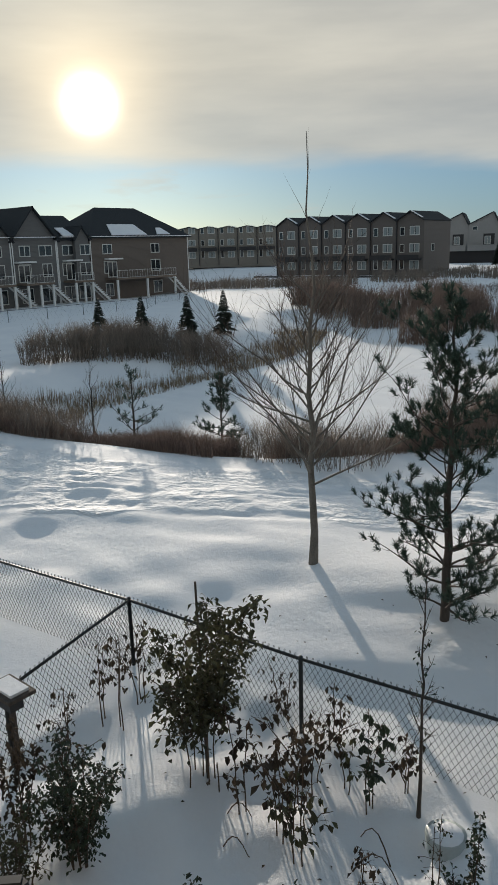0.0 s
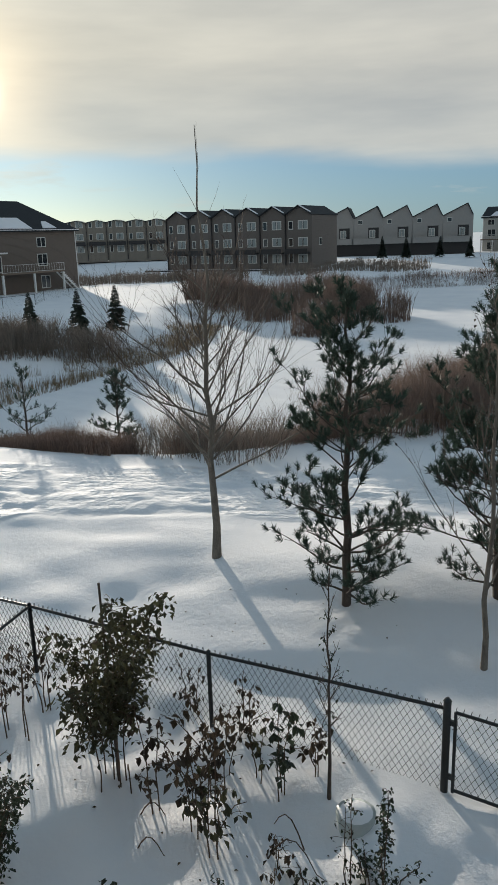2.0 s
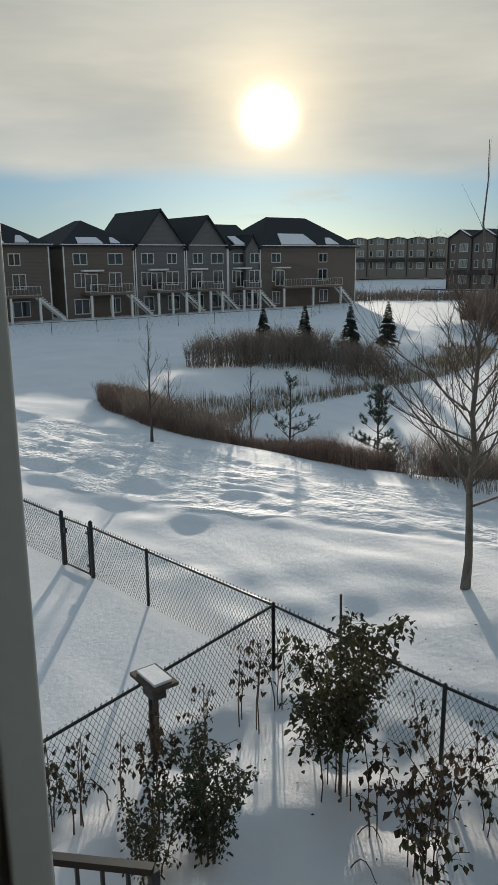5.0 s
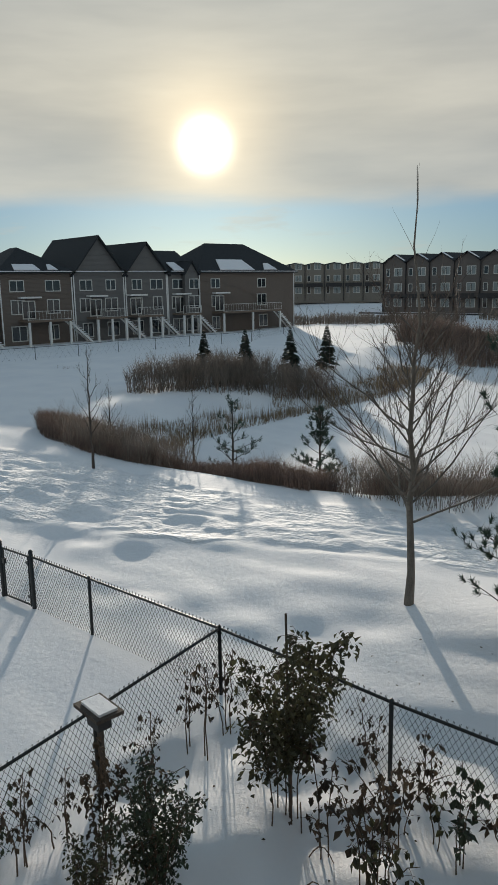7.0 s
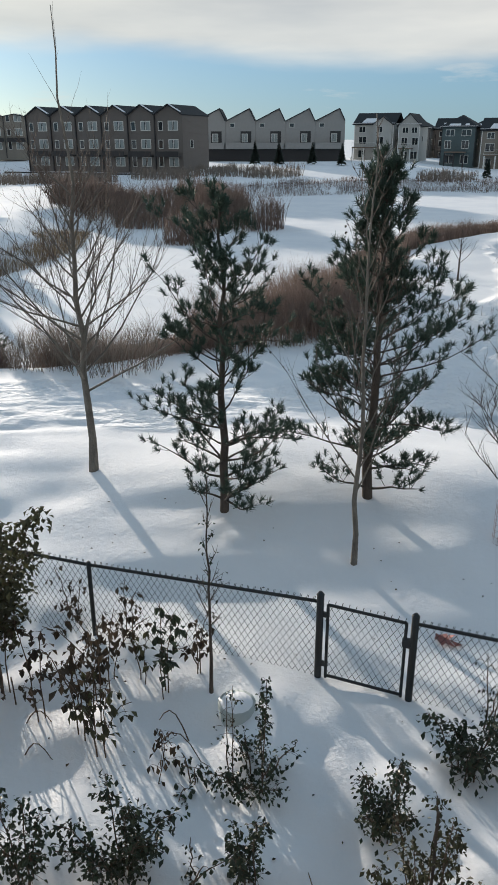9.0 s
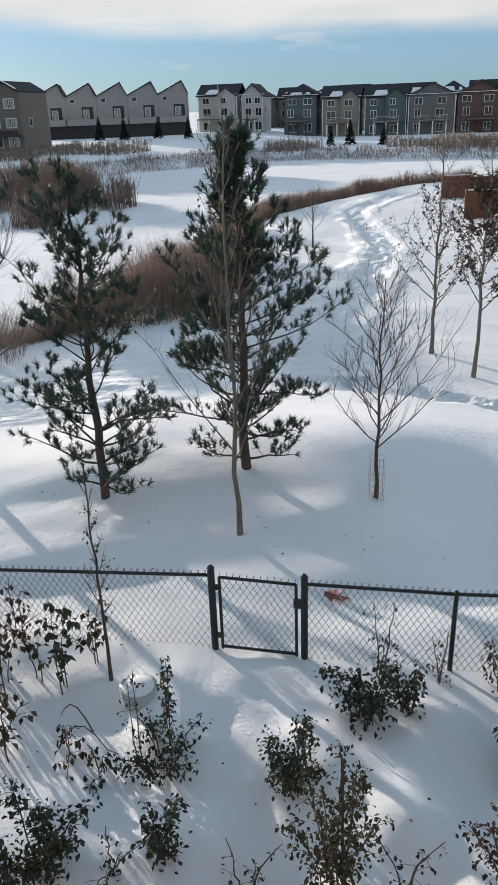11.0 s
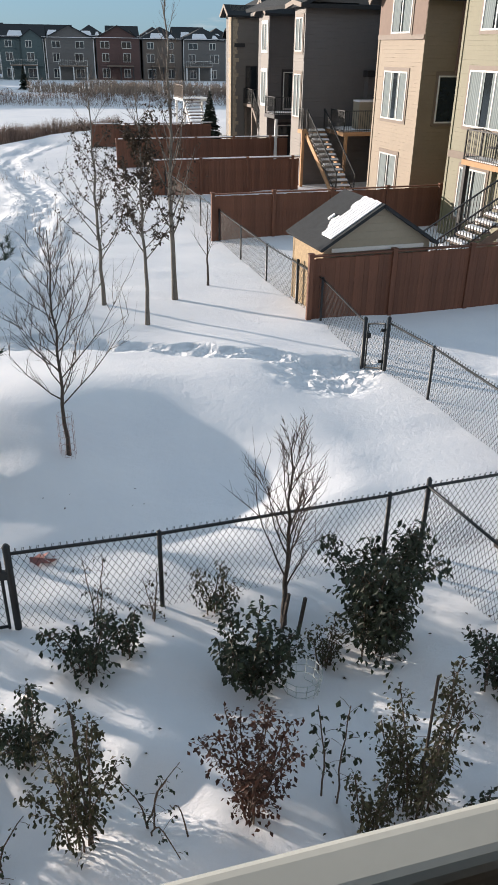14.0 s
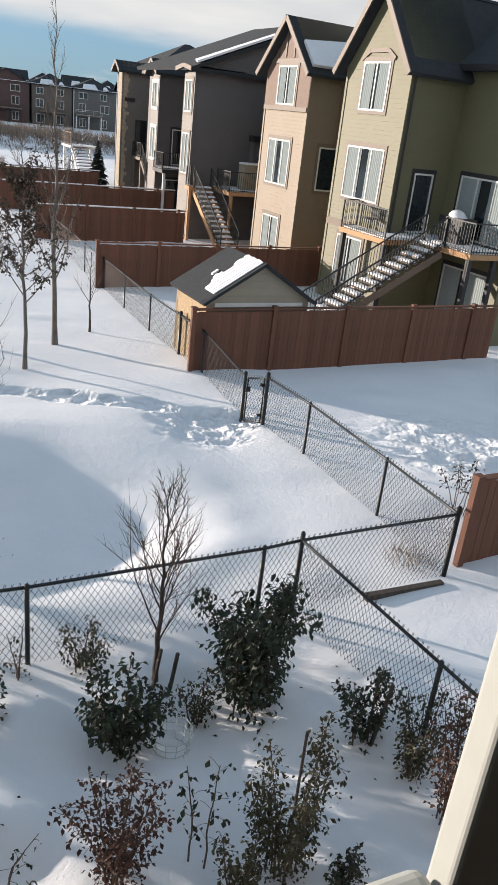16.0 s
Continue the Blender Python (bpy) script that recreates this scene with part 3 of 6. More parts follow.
def pine(label, x, y, h, seed, spread=1.6, trunk_r=0.10, first=0.12, whorls=13, needles=56, tuft=0.13, density=1.0, lean=(0, 0), name="pine_tree", subs=5, crown=((0.05, 0.2, 0.4, 0.7, 0.88, 1.0), (0.85, 1.0, 0.92, 0.66, 0.4, 0.15))):
    r = random.Random(seed)
    X, Y, Z = onto(x, y)
    top = thing(name, label, "tree", (X, Y, Z))
    trunk, nd, limbs = Geo(), Geo(), []
    n = 12
    pts = [Vector((lean[0] * h * i / n + rnd(r, -.012, .012) * h * 0.6, lean[1] * h * i / n + rnd(r, -.012, .012) * h * 0.6, h * i / n - (0.3 if i == 0 else 0))) for i in range(n + 1)]
    trunk.tube(pts, [trunk_r * (1 - 0.9 * i / n) + 0.008 for i in range(n + 1)], 9)

    def tuft_at(p, d, k=1.0):
        """A puff of needles round the end of a twig."""
        d = (d.normalized() + Vector((0, 0, 0.35))).normalized()
        s = d.cross(Vector((0.3, 0.2, 0.9))).normalized()
        u = s.cross(d)
        for _ in range(int(needles * k)):
            a, c = r.random() * 6.283, rnd(r, 0.15, 1.25)
            w = (d * math.cos(c) + (s * math.cos(a) + u * math.sin(a)) * math.sin(c)).normalized()
            q = p - d * rnd(r, 0, tuft * 0.8)
            e = q + w * tuft * rnd(r, 0.65, 1.1)
            side = w.cross(Vector((rnd(r, -1, 1), rnd(r, -1, 1), rnd(r, -1, 1)))).normalized() * 0.0068 * (tuft / 0.13)
            nd.add([q - side, q + side, e], [(0, 1, 2)])

    for w in range(whorls):
        f = first + (0.97 - first) * (w / (whorls - 1)) ** 0.95
        i = min(int(f * n), n - 1)
        base = pts[i].lerp(pts[i + 1], f * n - i)
        shape = np.interp(f, *crown)
        for k in range(r.choice((3, 4, 5, 5)) if f < 0.9 else 3):
            if r.random() > density:
                continue
            ln = spread * shape * rnd(r, 0.45, 1.2)
            d = around(r, k * 1.7 + w * 2.1 + rnd(r, -.5, .5), 84 - 30 * f + rnd(r, -16, 12))
            g = Geo()
            limbs.append(g)
            b, de = limb(g, r, base, d, ln, 0.018 * (1.1 - f) + 0.005, 5, 0.26, 0.04 if f < 0.55 else 0.1, 5)
            tuft_at(b[-1], de, 1.2)
            for j in range(subs + int(ln * 2)):
                m = r.choice((1, 2, 2, 3, 3, 4, 4)) if f < 0.55 else r.choice((0, 1, 2, 3, 4))
                q = b[m].lerp(b[m + 1], r.random())
                dd = (b[m + 1] - b[m]).normalized() + Vector((rnd(r, -1, 1), rnd(r, -1, 1), rnd(r, -.1, .8)))
                c, dc = limb(g, r, q, dd.normalized(), rnd(r, 0.14, 0.42) * (0.45 + 0.55 * min(1, ln)), 0.006, 3, 0.3, 0.12, 3)
                tuft_at(c[-1], dc)
                if r.random() < 0.75:
                    e, dq = limb(g, r, c[1], (dc + Vector((rnd(r, -1, 1), rnd(r, -1, 1), 0.3))).normalized(), rnd(r, 0.1, 0.25), 0.005, 2, 0.2, 0.2, 3)
                    tuft_at(e[-1], dq, 0.9)
    tuft_at(pts[-1], Vector((0, 0, 1)))
    part("trunk", trunk, M["bark"], top, smooth=True)
    for g in limbs:
        part("branch", g, M["bark"], top, smooth=True)
    tagged(part("needle_growth", nd, M["needle"], top), kind="stuff")
    return top


def spruce_tree(label, x, y, h, seed, width=0.32):
    r = random.Random(seed)
    top = thing("spruce_tree", label, "tree", (x, y, gz(x, y)), group="small spruces")
    part("trunk", Geo().tube([(0, 0, -0.2), (0, 0, h)], [0.06, 0.01], 6), M["bark"], top)
    g = Geo()
    for k in range(int(h * 90)):
        f = r.random() ** 0.8
        a = r.random() * 6.283
        ln = h * width * (1 - f) * rnd(r, 0.6, 1.1) + 0.08
        z = h * (0.06 + 0.94 * f)
        e = Vector((math.cos(a) * ln, math.sin(a) * ln, z - ln * 0.25))
        s = Vector((-math.sin(a), math.cos(a), 0)) * (0.12 + ln * 0.22)
        m = Vector((math.cos(a) * ln * 0.6, math.sin(a) * ln * 0.6, z - ln * 0.05))
        g.add([Vector((0, 0, z)), m + s, e, m - s], [(0, 1, 2), (0, 2, 3)])
    tagged(part("needles", g, M["spruce"], top), kind="stuff")


def shrub(label, x, y, h, w, seed, leaf_mat, stems=7, leaves=240, size=0.075, droop=1.0, name="shrub", low=0.25, upright=0.5, stake=False, arch=0.0):
    r = random.Random(seed)
    X, Y, Z = onto(x, y)
    top = thing(name, label, "shrub", (X, Y, Z))
    lv = Geo()
    for k in range(stems):
        a = k * 2.4 + rnd(r, -.4, .4)
        off = Vector((math.cos(a), math.sin(a), 0)) * w * 0.16 * r.random()
        hh = h * rnd(r, 0.6, 1.0) if k else h
        reach = w * 0.5 * rnd(r, 0.3, 1.0) * (1 if k else 0.25)
        pts = []
        for i in range(7):
            f = i / 6
            sag = -arch * h * max(0, f - 0.55) ** 2 * 2.2
            pts.append(off + Vector((math.cos(a) * reach * f ** (1 + upright), math.sin(a) * reach * f ** (1 + upright), hh * f - (0.15 if i == 0 else 0) + sag)) + Vector((rnd(r, -.02, .02), rnd(r, -.02, .02), 0)))
        g = Geo().tube(pts, [0.008 * (1 - 0.75 * i / 6) + 0.0025 for i in range(7)], 4)
        if name == "garden_cane":
            count = max(6, int(hh * (1 - low) / 0.07))
            for m in range(count):
                f = low + (1 - low) * (m + 0.6 * r.random()) / count
                i = min(int(f * 6), 5)
                p = pts[i].lerp(pts[i + 1], f * 6 - i)
                ang = m * 2.4 + rnd(r, -.6, .6)
                q = p + Vector((math.cos(ang), math.sin(ang), rnd(r, 0.0, 0.4))) * rnd(r, 0.04, 0.16)
                g.tube([p, p.lerp(q, 0.6) + Vector((0, 0, 0.015)), q], 0.0025, 3)
                for _ in range(r.choice((1, 2, 2, 3, 3))):
                    leaf(lv, r, q + Vector((rnd(r, -.03, .03), rnd(r, -.03, .03), rnd(r, -.03, .01))), size * rnd(r, 0.7, 1.4), 2.2)
            part("stem", g, M["cane"], top)
            continue
        for _ in range(int(leaves * 2.2) // stems):
            f = low + (1 - low) * r.random() ** 0.8
            i = min(int(f * 6), 5)
            p = pts[i].lerp(pts[i + 1], f * 6 - i)
            ang = r.random() * 6.283
            side = (0.02 + w * 0.19 * r.random()) * (1.2 - 0.5 * f)
            q = p + Vector((math.cos(ang) * side, math.sin(ang) * side, rnd(r, -.02, .08) - side * 0.25))
            if r.random() < 0.22:
                g.tube([p, p.lerp(q, 0.5) + Vector((0, 0, 0.02)), q], 0.0025, 3)
            leaf(lv, r, q, size * rnd(r, 0.6, 1.35), droop)
        part("stem", g, M["cane"], top)
    tagged(part("leaves", lv, M[leaf_mat], top), kind="stuff")
    if stake:
        part("stake", Geo().tube([(0.06, 0.02, -0.2), (0.03, 0.0, h * 1.05)], 0.014, 6), M["bark"], top)
    return top


bare_tree("birch_tree", "tall leafless birch on the snow with a pale trunk", -8.64, 11.88, 7.9, 11, 0.08, 0.2, 54, 34, 0.36, "pale_bark", twigs=14, upto=0.64, bend=0.26, lift=0.13)
pine("sparse young pine with a dark trunk and clumped needles", -5.35, 11.26, 5.0, 21, 1.4, 0.075, 0.06, 17, needles=36, tuft=0.125, density=0.78, subs=7, crown=((0.05, 0.2, 0.35, 0.6, 0.85, 1.0), (0.85, 1.0, 0.85, 1.05, 0.75, 0.3)))
pine("dense dark green pine behind a slim leafless aspen", -3.1, 12.86, 5.4, 22, 1.65, 0.085, 0.05, 26, needles=34, tuft=0.125, density=0.92, subs=9, crown=((0.03, 0.15, 0.45, 0.62, 0.78, 1.0), (0.75, 0.9, 1.0, 0.75, 0.38, 0.12)))
bare_tree("aspen_tree", "slim aspen with few dry leaves before a pine", -2.66, 10.41, 6.4, 12, 0.042, 0.17, 34, 26, 0.26, "pale_bark", leaves=1, leaf_mat="leaf_brown", twigs=4, leaf_size=0.06)
bare_tree("young_tree", "young leafless tree with a wire guard on snow", -0.56, 11.99, 3.65, 13, 0.034, 0.24, 46, 30, 0.44, "bark", twigs=9)
bare_tree("aspen_tree", "thin aspen holding scattered dry brown leaves", 0.39, 20.7, 5.9, 14, 0.055, 0.2, 46, 30, 0.31, "pale_bark", leaves=4, leaf_mat="leaf_brown", twigs=5, leaf_size=0.10, leaf_to=0.7)
bare_tree("aspen_tree", "thin aspen with dense dark dry leaves on its crown", 1.42, 18.83, 5.6, 15, 0.055, 0.28, 48, 30, 0.33, "pale_bark", leaves=8, leaf_mat="leaf_brown", twigs=6, leaf_size=0.11)
bare_tree("aspen_tree", "tall thin aspen, bare above a few dry leaves", 2.39, 20.91, 8.6, 16, 0.075, 0.2, 28, 34, 0.20, "pale_bark", leaves=3, leaf_mat="leaf_brown", twigs=5, leaf_size=0.09, leaf_to=0.55)
bare_tree("sapling", "small bare sapling beside the chain-link fence", 3.54, 22.21, 2.4, 17, 0.035, 0.3, 40, 9, 0.4, "bark", twigs=3)
bare_tree("sapling", "small bare tree on the snowy bank by the reeds", -5.27, 37.6, 2.7, 18, 0.05, 0.3, 42, 16, 0.42, "bark", twigs=4)
bare_tree("sapling", "bare sapling among the brush on the pond's bank", -23.64, 13.4, 4.2, 19, 0.05, 0.25, 40, 18, 0.28, "bark", twigs=4)
bare_tree("sapling", "bare sapling among the brush on the pond's bank", -26.0, 15.6, 3.0, 20, 0.05, 0.2, 42, 16, 0.34, "bark", twigs=4)
bare_tree("sapling", "bare sapling among the brush on the pond's bank", -21.6, 16.4, 3.4, 31, 0.05, 0.2, 42, 16, 0.34, "bark", twigs=4)
bare_tree("young_tree", "bare young garden tree with stakes in the snow", 2.06, 7.02, 2.75, 32, 0.036, 0.2, 27, 20, 0.5, "bark", twigs=8)
bare_tree("sapling", "thin sapling with a few curled leaves in the yard", -3.44, 6.75, 2.95, 33, 0.02, 0.3, 34, 16, 0.2, "bark", leaves=1, leaf_mat="leaf_dark", twigs=2, leaf_size=0.06)
pine("small pine standing in the brush by the pond", -16.23, 17.4, 3.0, 23, 1.05, 0.05, 0.1, 9, needles=26, tuft=0.17, subs=3, name="small_pine")
pine("small thin pine standing in the brush by the pond", -19.21, 16.25, 3.2, 24, 1.25, 0.05, 0.15, 8, needles=12, tuft=0.16, density=0.8, subs=3, name="small_pine")
for i, (x, y, h) in enumerate(((-43.2, 34.0, 3.3), (-41.3, 36.3, 3.4), (-39.8, 39.4, 3.4), (-40.2, 43.8, 3.4))):
    spruce_tree("small dark spruce on the far bank of the pond", x, y, h, 40 + i)
for i, (x, y, h) in enumerate(((-16.5, 140, 3.2), (-13.5, 143, 4.2), (-7.5, 140, 3.6), (-64, 152, 4.5), (-58, 150, 4.5), (-52, 153, 4.2), (-45, 150, 4.0), (9.8, 60, 3.6))):
    spruce_tree("small dark spruce standing below the far houses", x, y, h, 60 + i)

# shrubs of the yard: place, height, width, leaves, stems, habit
YARD = [
    (-5.89, 5.72, 2.5, 1.75, "leaf_olive", 7, 1150, 0.09, "leafy garden bush on thin dark stems with a stake", 0.38, 0.0),
    (-7.71, 5.57, 1.3, 0.35, "leaf_brown", 2, 30, 0.09, "tall cane with hanging dry leaves", 0.45, 0.0),
    (-7.45, 5.7, 1.45, 0.4, "leaf_brown", 2, 34, 0.09, "tall cane with hanging dry leaves", 0.45, 0.0),
    (-7.7, 6.3, 1.35, 0.5, "leaf_brown", 3, 70, 0.09, "tall cane with hanging dry leaves", 0.45, 0.0),
    (-7.0, 6.45, 1.3, 0.6, "leaf_brown", 3, 90, 0.09, "tall cane with hanging dry leaves", 0.4, 0.0),
    (-5.1, 5.55, 1.45, 0.55, "leaf_brown", 3, 56, 0.11, "cane with large drooping dry leaves", 0.35, 0.25),
    (-4.4, 5.5, 1.75, 0.8, "leaf_brown", 5, 110, 0.11, "canes with large drooping dry leaves", 0.3, 0.2),
    (-4.15, 5.35, 1.25, 0.7, "leaf_olive", 4, 80, 0.11, "canes with large drooping dry leaves", 0.3, 0.3),
    (-4.75, 6.3, 1.45, 0.9, "leaf_brown", 5, 110, 0.11, "canes with large drooping dry leaves", 0.3, 0.2),
    (-4.3, 6.55, 0.85, 0.35, "leaf_olive", 2, 30, 0.10, "short cane with drooping dry leaves", 0.4, 0.3),
    (-3.95, 6.5, 1.35, 0.5, "leaf_dark", 3, 60, 0.12, "cane with dark drooping leaves", 0.35, 0.3),
    (-3.75, 7.0, 1.0, 0.6, "leaf_brown", 3, 70, 0.10, "cane with drooping dry leaves", 0.4, 0.2),
    (-5.95, 7.4, 0.75, 0.6, "leaf_brown", 3, 60, 0.09, "low cane with dry leaves at the fence", 0.3, 0.2),
    (-5.0, 7.3, 0.9, 0.6, "leaf_brown", 3, 60, 0.09, "low cane with dry leaves at the fence", 0.3, 0.2),
    (-3.45, 5.55, 0.45, 0.7, "leaf_brown", 3, 40, 0.09, "low bent cane lying over the snow", 0.3, 0.9),
    (-3.0, 5.35, 0.35, 0.6, "leaf_dark", 3, 50, 0.09, "low bent cane lying over the snow", 0.3, 0.9),
    (-5.93, 3.85, 1.5, 0.95, "leaf_dark", 10, 900, 0.065, "dense dark leafy bush in the snow", 0.12, 0.0),
    (-6.1, 3.2, 0.95, 0.8, "leaf_olive", 7, 420, 0.055, "low leafy bush in the snow", 0.1, 0.0),
    (-7.39, 2.64, 1.45, 0.5, "leaf_dark", 3, 80, 0.085, "cane with hanging leaves beside the fence", 0.3, 0.2),
    (-7.25, 2.95, 1.3, 0.6, "leaf_brown", 3, 80, 0.085, "cane with hanging leaves beside the fence", 0.3, 0.2),
    (-7.3, 3.5, 0.9, 0.6, "leaf_brown", 3, 70, 0.085, "cane with hanging leaves beside the fence", 0.3, 0.4),
    (-6.6, 3.6, 1.75, 0.5, "leaf_brown", 4, 130, 0.08, "tall cane with hanging leaves in the yard", 0.25, 0.1),
    (-6.8, 4.3, 1.2, 0.7, "leaf_brown", 4, 110, 0.08, "cane with hanging leaves in the yard", 0.3, 0.2),
    (-7.55, 4.9, 1.15, 0.5, "leaf_brown", 3, 90, 0.08, "cane with hanging leaves beside the fence", 0.3, 0.2),
    (-2.63, 5.51, 1.35, 0.3, "leaf_dark", 2, 120, 0.05, "slim upright twig bush with small leaves", 0.15, 0.0),
    (-2.3, 5.63, 1.42, 0.32, "leaf_dark", 2, 140, 0.05, "slim upright twig bush with small leaves", 0.15, 0.0),
    (-2.35, 5.55, 0.45, 0.95, "leaf_dark", 8, 240, 0.06, "low dark bush half buried in snow", 0.1, 0.3),
    (-3.87, 3.73, 1.2, 0.8, "leaf_dark", 6, 280, 0.06, "dark leafy bush in the snow", 0.15, 0.1),
    (-3.1, 4.15, 0.95, 1.0, "leaf_dark", 9, 520, 0.065, "dense dark leafy bush in the snow", 0.1, 0.2),
    (-2.01, 4.53, 0.85, 0.6, "leaf_dark", 5, 220, 0.06, "dark leafy bush in the snow", 0.1, 0.1),
    (-2.45, 4.3, 0.4, 0.6, "leaf_dark", 4, 90, 0.055, "low dark twigs poking through snow", 0.1, 0.3),
    (-1.24, 4.35, 0.55, 0.6, "leaf_dark", 4, 110, 0.055, "low dark twigs poking through snow", 0.1, 0.3),
    (-0.96, 5.52, 0.95, 0.8, "leaf_dark", 8, 460, 0.055, "rounded dark leafy bush with snow on it", 0.1, 0.1),
    (-0.42, 4.5, 1.6, 0.85, "leaf_olive", 8, 560, 0.055, "tall brown-green rose bush with a stake", 0.1, 0.0),
    (0.15, 4.55, 0.75, 0.8, "leaf_dark", 4, 90, 0.05, "thin twigs with small leaves in snow", 0.2, 0.3),
    (-0.35, 6.55, 0.85, 1.1, "leaf_dark", 7, 300, 0.075, "dark leafy bush leaning over the snow", 0.1, 0.5),
    (-0.2, 7.3, 1.15, 0.45, "leaf_dark", 3, 110, 0.045, "thin upright bush by the fence", 0.2, 0.0),
    (0.14, 6.85, 0.75, 0.6, "leaf_dark", 5, 170, 0.065, "small dark leafy bush by the fence", 0.1, 0.2),
    (0.47, 7.42, 0.8, 0.3, "leaf_olive", 3, 90, 0.05, "small upright bush by the fence", 0.1, 0.0),
    (1.25, 7.4, 0.65, 0.75, "leaf_olive", 6, 200, 0.055, "small leafy bush by the fence", 0.1, 0.1),
    (1.42, 5.98, 1.35, 1.15, "leaf_dark", 9, 620, 0.08, "large dark leafy rose bush in snow", 0.12, 0.1),
    (1.1, 4.48, 1.4, 1.0, "leaf_red", 9, 620, 0.055, "rose bush with red-brown leaves in snow", 0.12, 0.05),
    (1.86, 4.49, 1.35, 0.4, "leaf_dark", 2, 80, 0.07, "thin rose stem with few leaves", 0.2, 0.1),
    (2.33, 6.2, 0.8, 0.6, "leaf_olive", 6, 200, 0.05, "small leafy bush in the snow", 0.1, 0.1),
    (3.01, 6.36, 1.95, 1.45, "leaf_dark", 12, 1500, 0.085, "large dense dark evergreen bush by the fence", 0.08, 0.1),
    (2.6, 4.25, 1.7, 1.0, "leaf_olive", 10, 800, 0.055, "tall leafy rose bush with a stake", 0.1, 0.0),
    (2.1, 4.1, 0.85, 0.6, "leaf_olive", 6, 230, 0.05, "small leafy bush in the snow", 0.1, 0.1),
    (4.14, 5.53, 0.95, 0.85, "leaf_dark", 7, 330, 0.065, "dark leafy bush with a wooden stake", 0.1, 0.1),
    (4.4, 4.94, 1.3, 0.75, "leaf_olive", 8, 430, 0.055, "brown-green leafy bush at the side fence", 0.1, 0.1),
    (4.45, 4.34, 1.55, 0.95, "leaf_red", 8, 430, 0.055, "red-brown leafy bush at the side fence", 0.2, 0.1),
    (3.12, 3.97, 0.45, 0.6, "leaf_dark", 5, 150, 0.055, "low leafy twigs in the snow", 0.1, 0.2),
]
for i, (x, y, h, w, lm, st, lv, sz, lab, low, arch) in enumerate(YARD):
    shrub(lab, x, y, h, w if lv > 120 else w * 1.7, 100 + i, lm, st, lv, sz, 1.0, "garden_bush" if lv > 120 else "garden_cane", low, 2.0 if h > 2.2 else 0.5 if lv > 120 else 1.2, "stake" in lab, arch)


# brush, reeds and willows: thin stems that nobody could count
def stems_mesh(name, label, pts, heights, mat, lean=0.25, radius=0.012, seed=5, fork=2):
    rs = np.random.RandomState(seed)
    n = len(pts)
    z = ground_z(pts[:, 0], pts[:, 1], False) - 0.1
    P = np.column_stack([pts, z])
    A = rs.uniform(0, 2 * np.pi, n)
    L = rs.uniform(0, lean, n) * heights
    T = P + np.column_stack([np.cos(A) * L, np.sin(A) * L, heights])
    starts, ends, rad = [P], [T], [np.full(n, radius)]
    for k in range(fork):
        f = rs.uniform(0.35, 0.75, (n, 1))
        S = P + (T - P) * f
        a = rs.uniform(0, 2 * np.pi, n)
        l = heights * rs.uniform(0.15, 0.4, n)
        starts.append(S)
        ends.append(S + np.column_stack([np.cos(a) * l * 0.5, np.sin(a) * l * 0.5, l]))
        rad.append(np.full(n, radius * 0.6))
    S, E, Rr = np.concatenate(starts), np.concatenate(ends), np.concatenate(rad)[:, None]
    a0 = rs.uniform(0, 2 * np.pi, len(S))
    ring = [S + Rr * np.column_stack([np.cos(a0 + k * 2.094), np.sin(a0 + k * 2.094), np.zeros(len(S))]) for k in range(3)]
    V = np.stack([*ring, E], 1).reshape(-1, 3)
    b = np.arange(len(S))[:, None] * 4
    F = np.concatenate([b + np.array([[0, 1, 3]]), b + np.array([[1, 2, 3]]), b + np.array([[2, 0, 3]])], 0)
    me = bpy.data.meshes.new(name)
    me.vertices.add(len(V))
    me.vertices.foreach_set("co", V.ravel())
    me.loops.add(F.size)
    me.loops.foreach_set("vertex_index", F.ravel().astype(np.int32))
    me.polygons.add(len(F))
    me.polygons.foreach_set("loop_start", np.arange(0, F.size, 3, dtype=np.int32))
    me.materials.append(M[mat])
    me.update(calc_edges=True)
    return tagged(new(name, me), label, "brush", kind="stuff")


def band(n, x0, x1, y0, y1, lo, hi, seed, keep=None):
    rs = np.random.RandomState(seed)
    x, y = rs.uniform(x0, x1, n), rs.uniform(y0, y1, n)
    d = pond_distance(x, y)
    k = (d > lo) & (d < hi + 0.8 * lumpy(x, y, 2.3, seed)) & (lumpy(x, y, 1.7, seed + 3) > -0.65)
    if keep is not None:
        k &= keep(x, y)
    return np.column_stack([x, y])[k]


def clumps(n, centres, seed):
    rs = np.random.RandomState(seed)
    out = []
    for x, y, r in centres:
        m = int(n * r * r)
        a, q = rs.uniform(0, 2 * np.pi, m), r * np.sqrt(rs.uniform(0, 1, m))
        out.append(np.column_stack([x + q * np.cos(a), y + q * np.sin(a)]))
    return np.concatenate(out)


def tall(pts, lo, hi, seed):
    rs = np.random.RandomState(seed)
    return (lo + (hi - lo) * (0.5 + 0.5 * lumpy(pts[:, 0], pts[:, 1], 1.6, seed))) * rs.uniform(0.65, 1.15, len(pts))


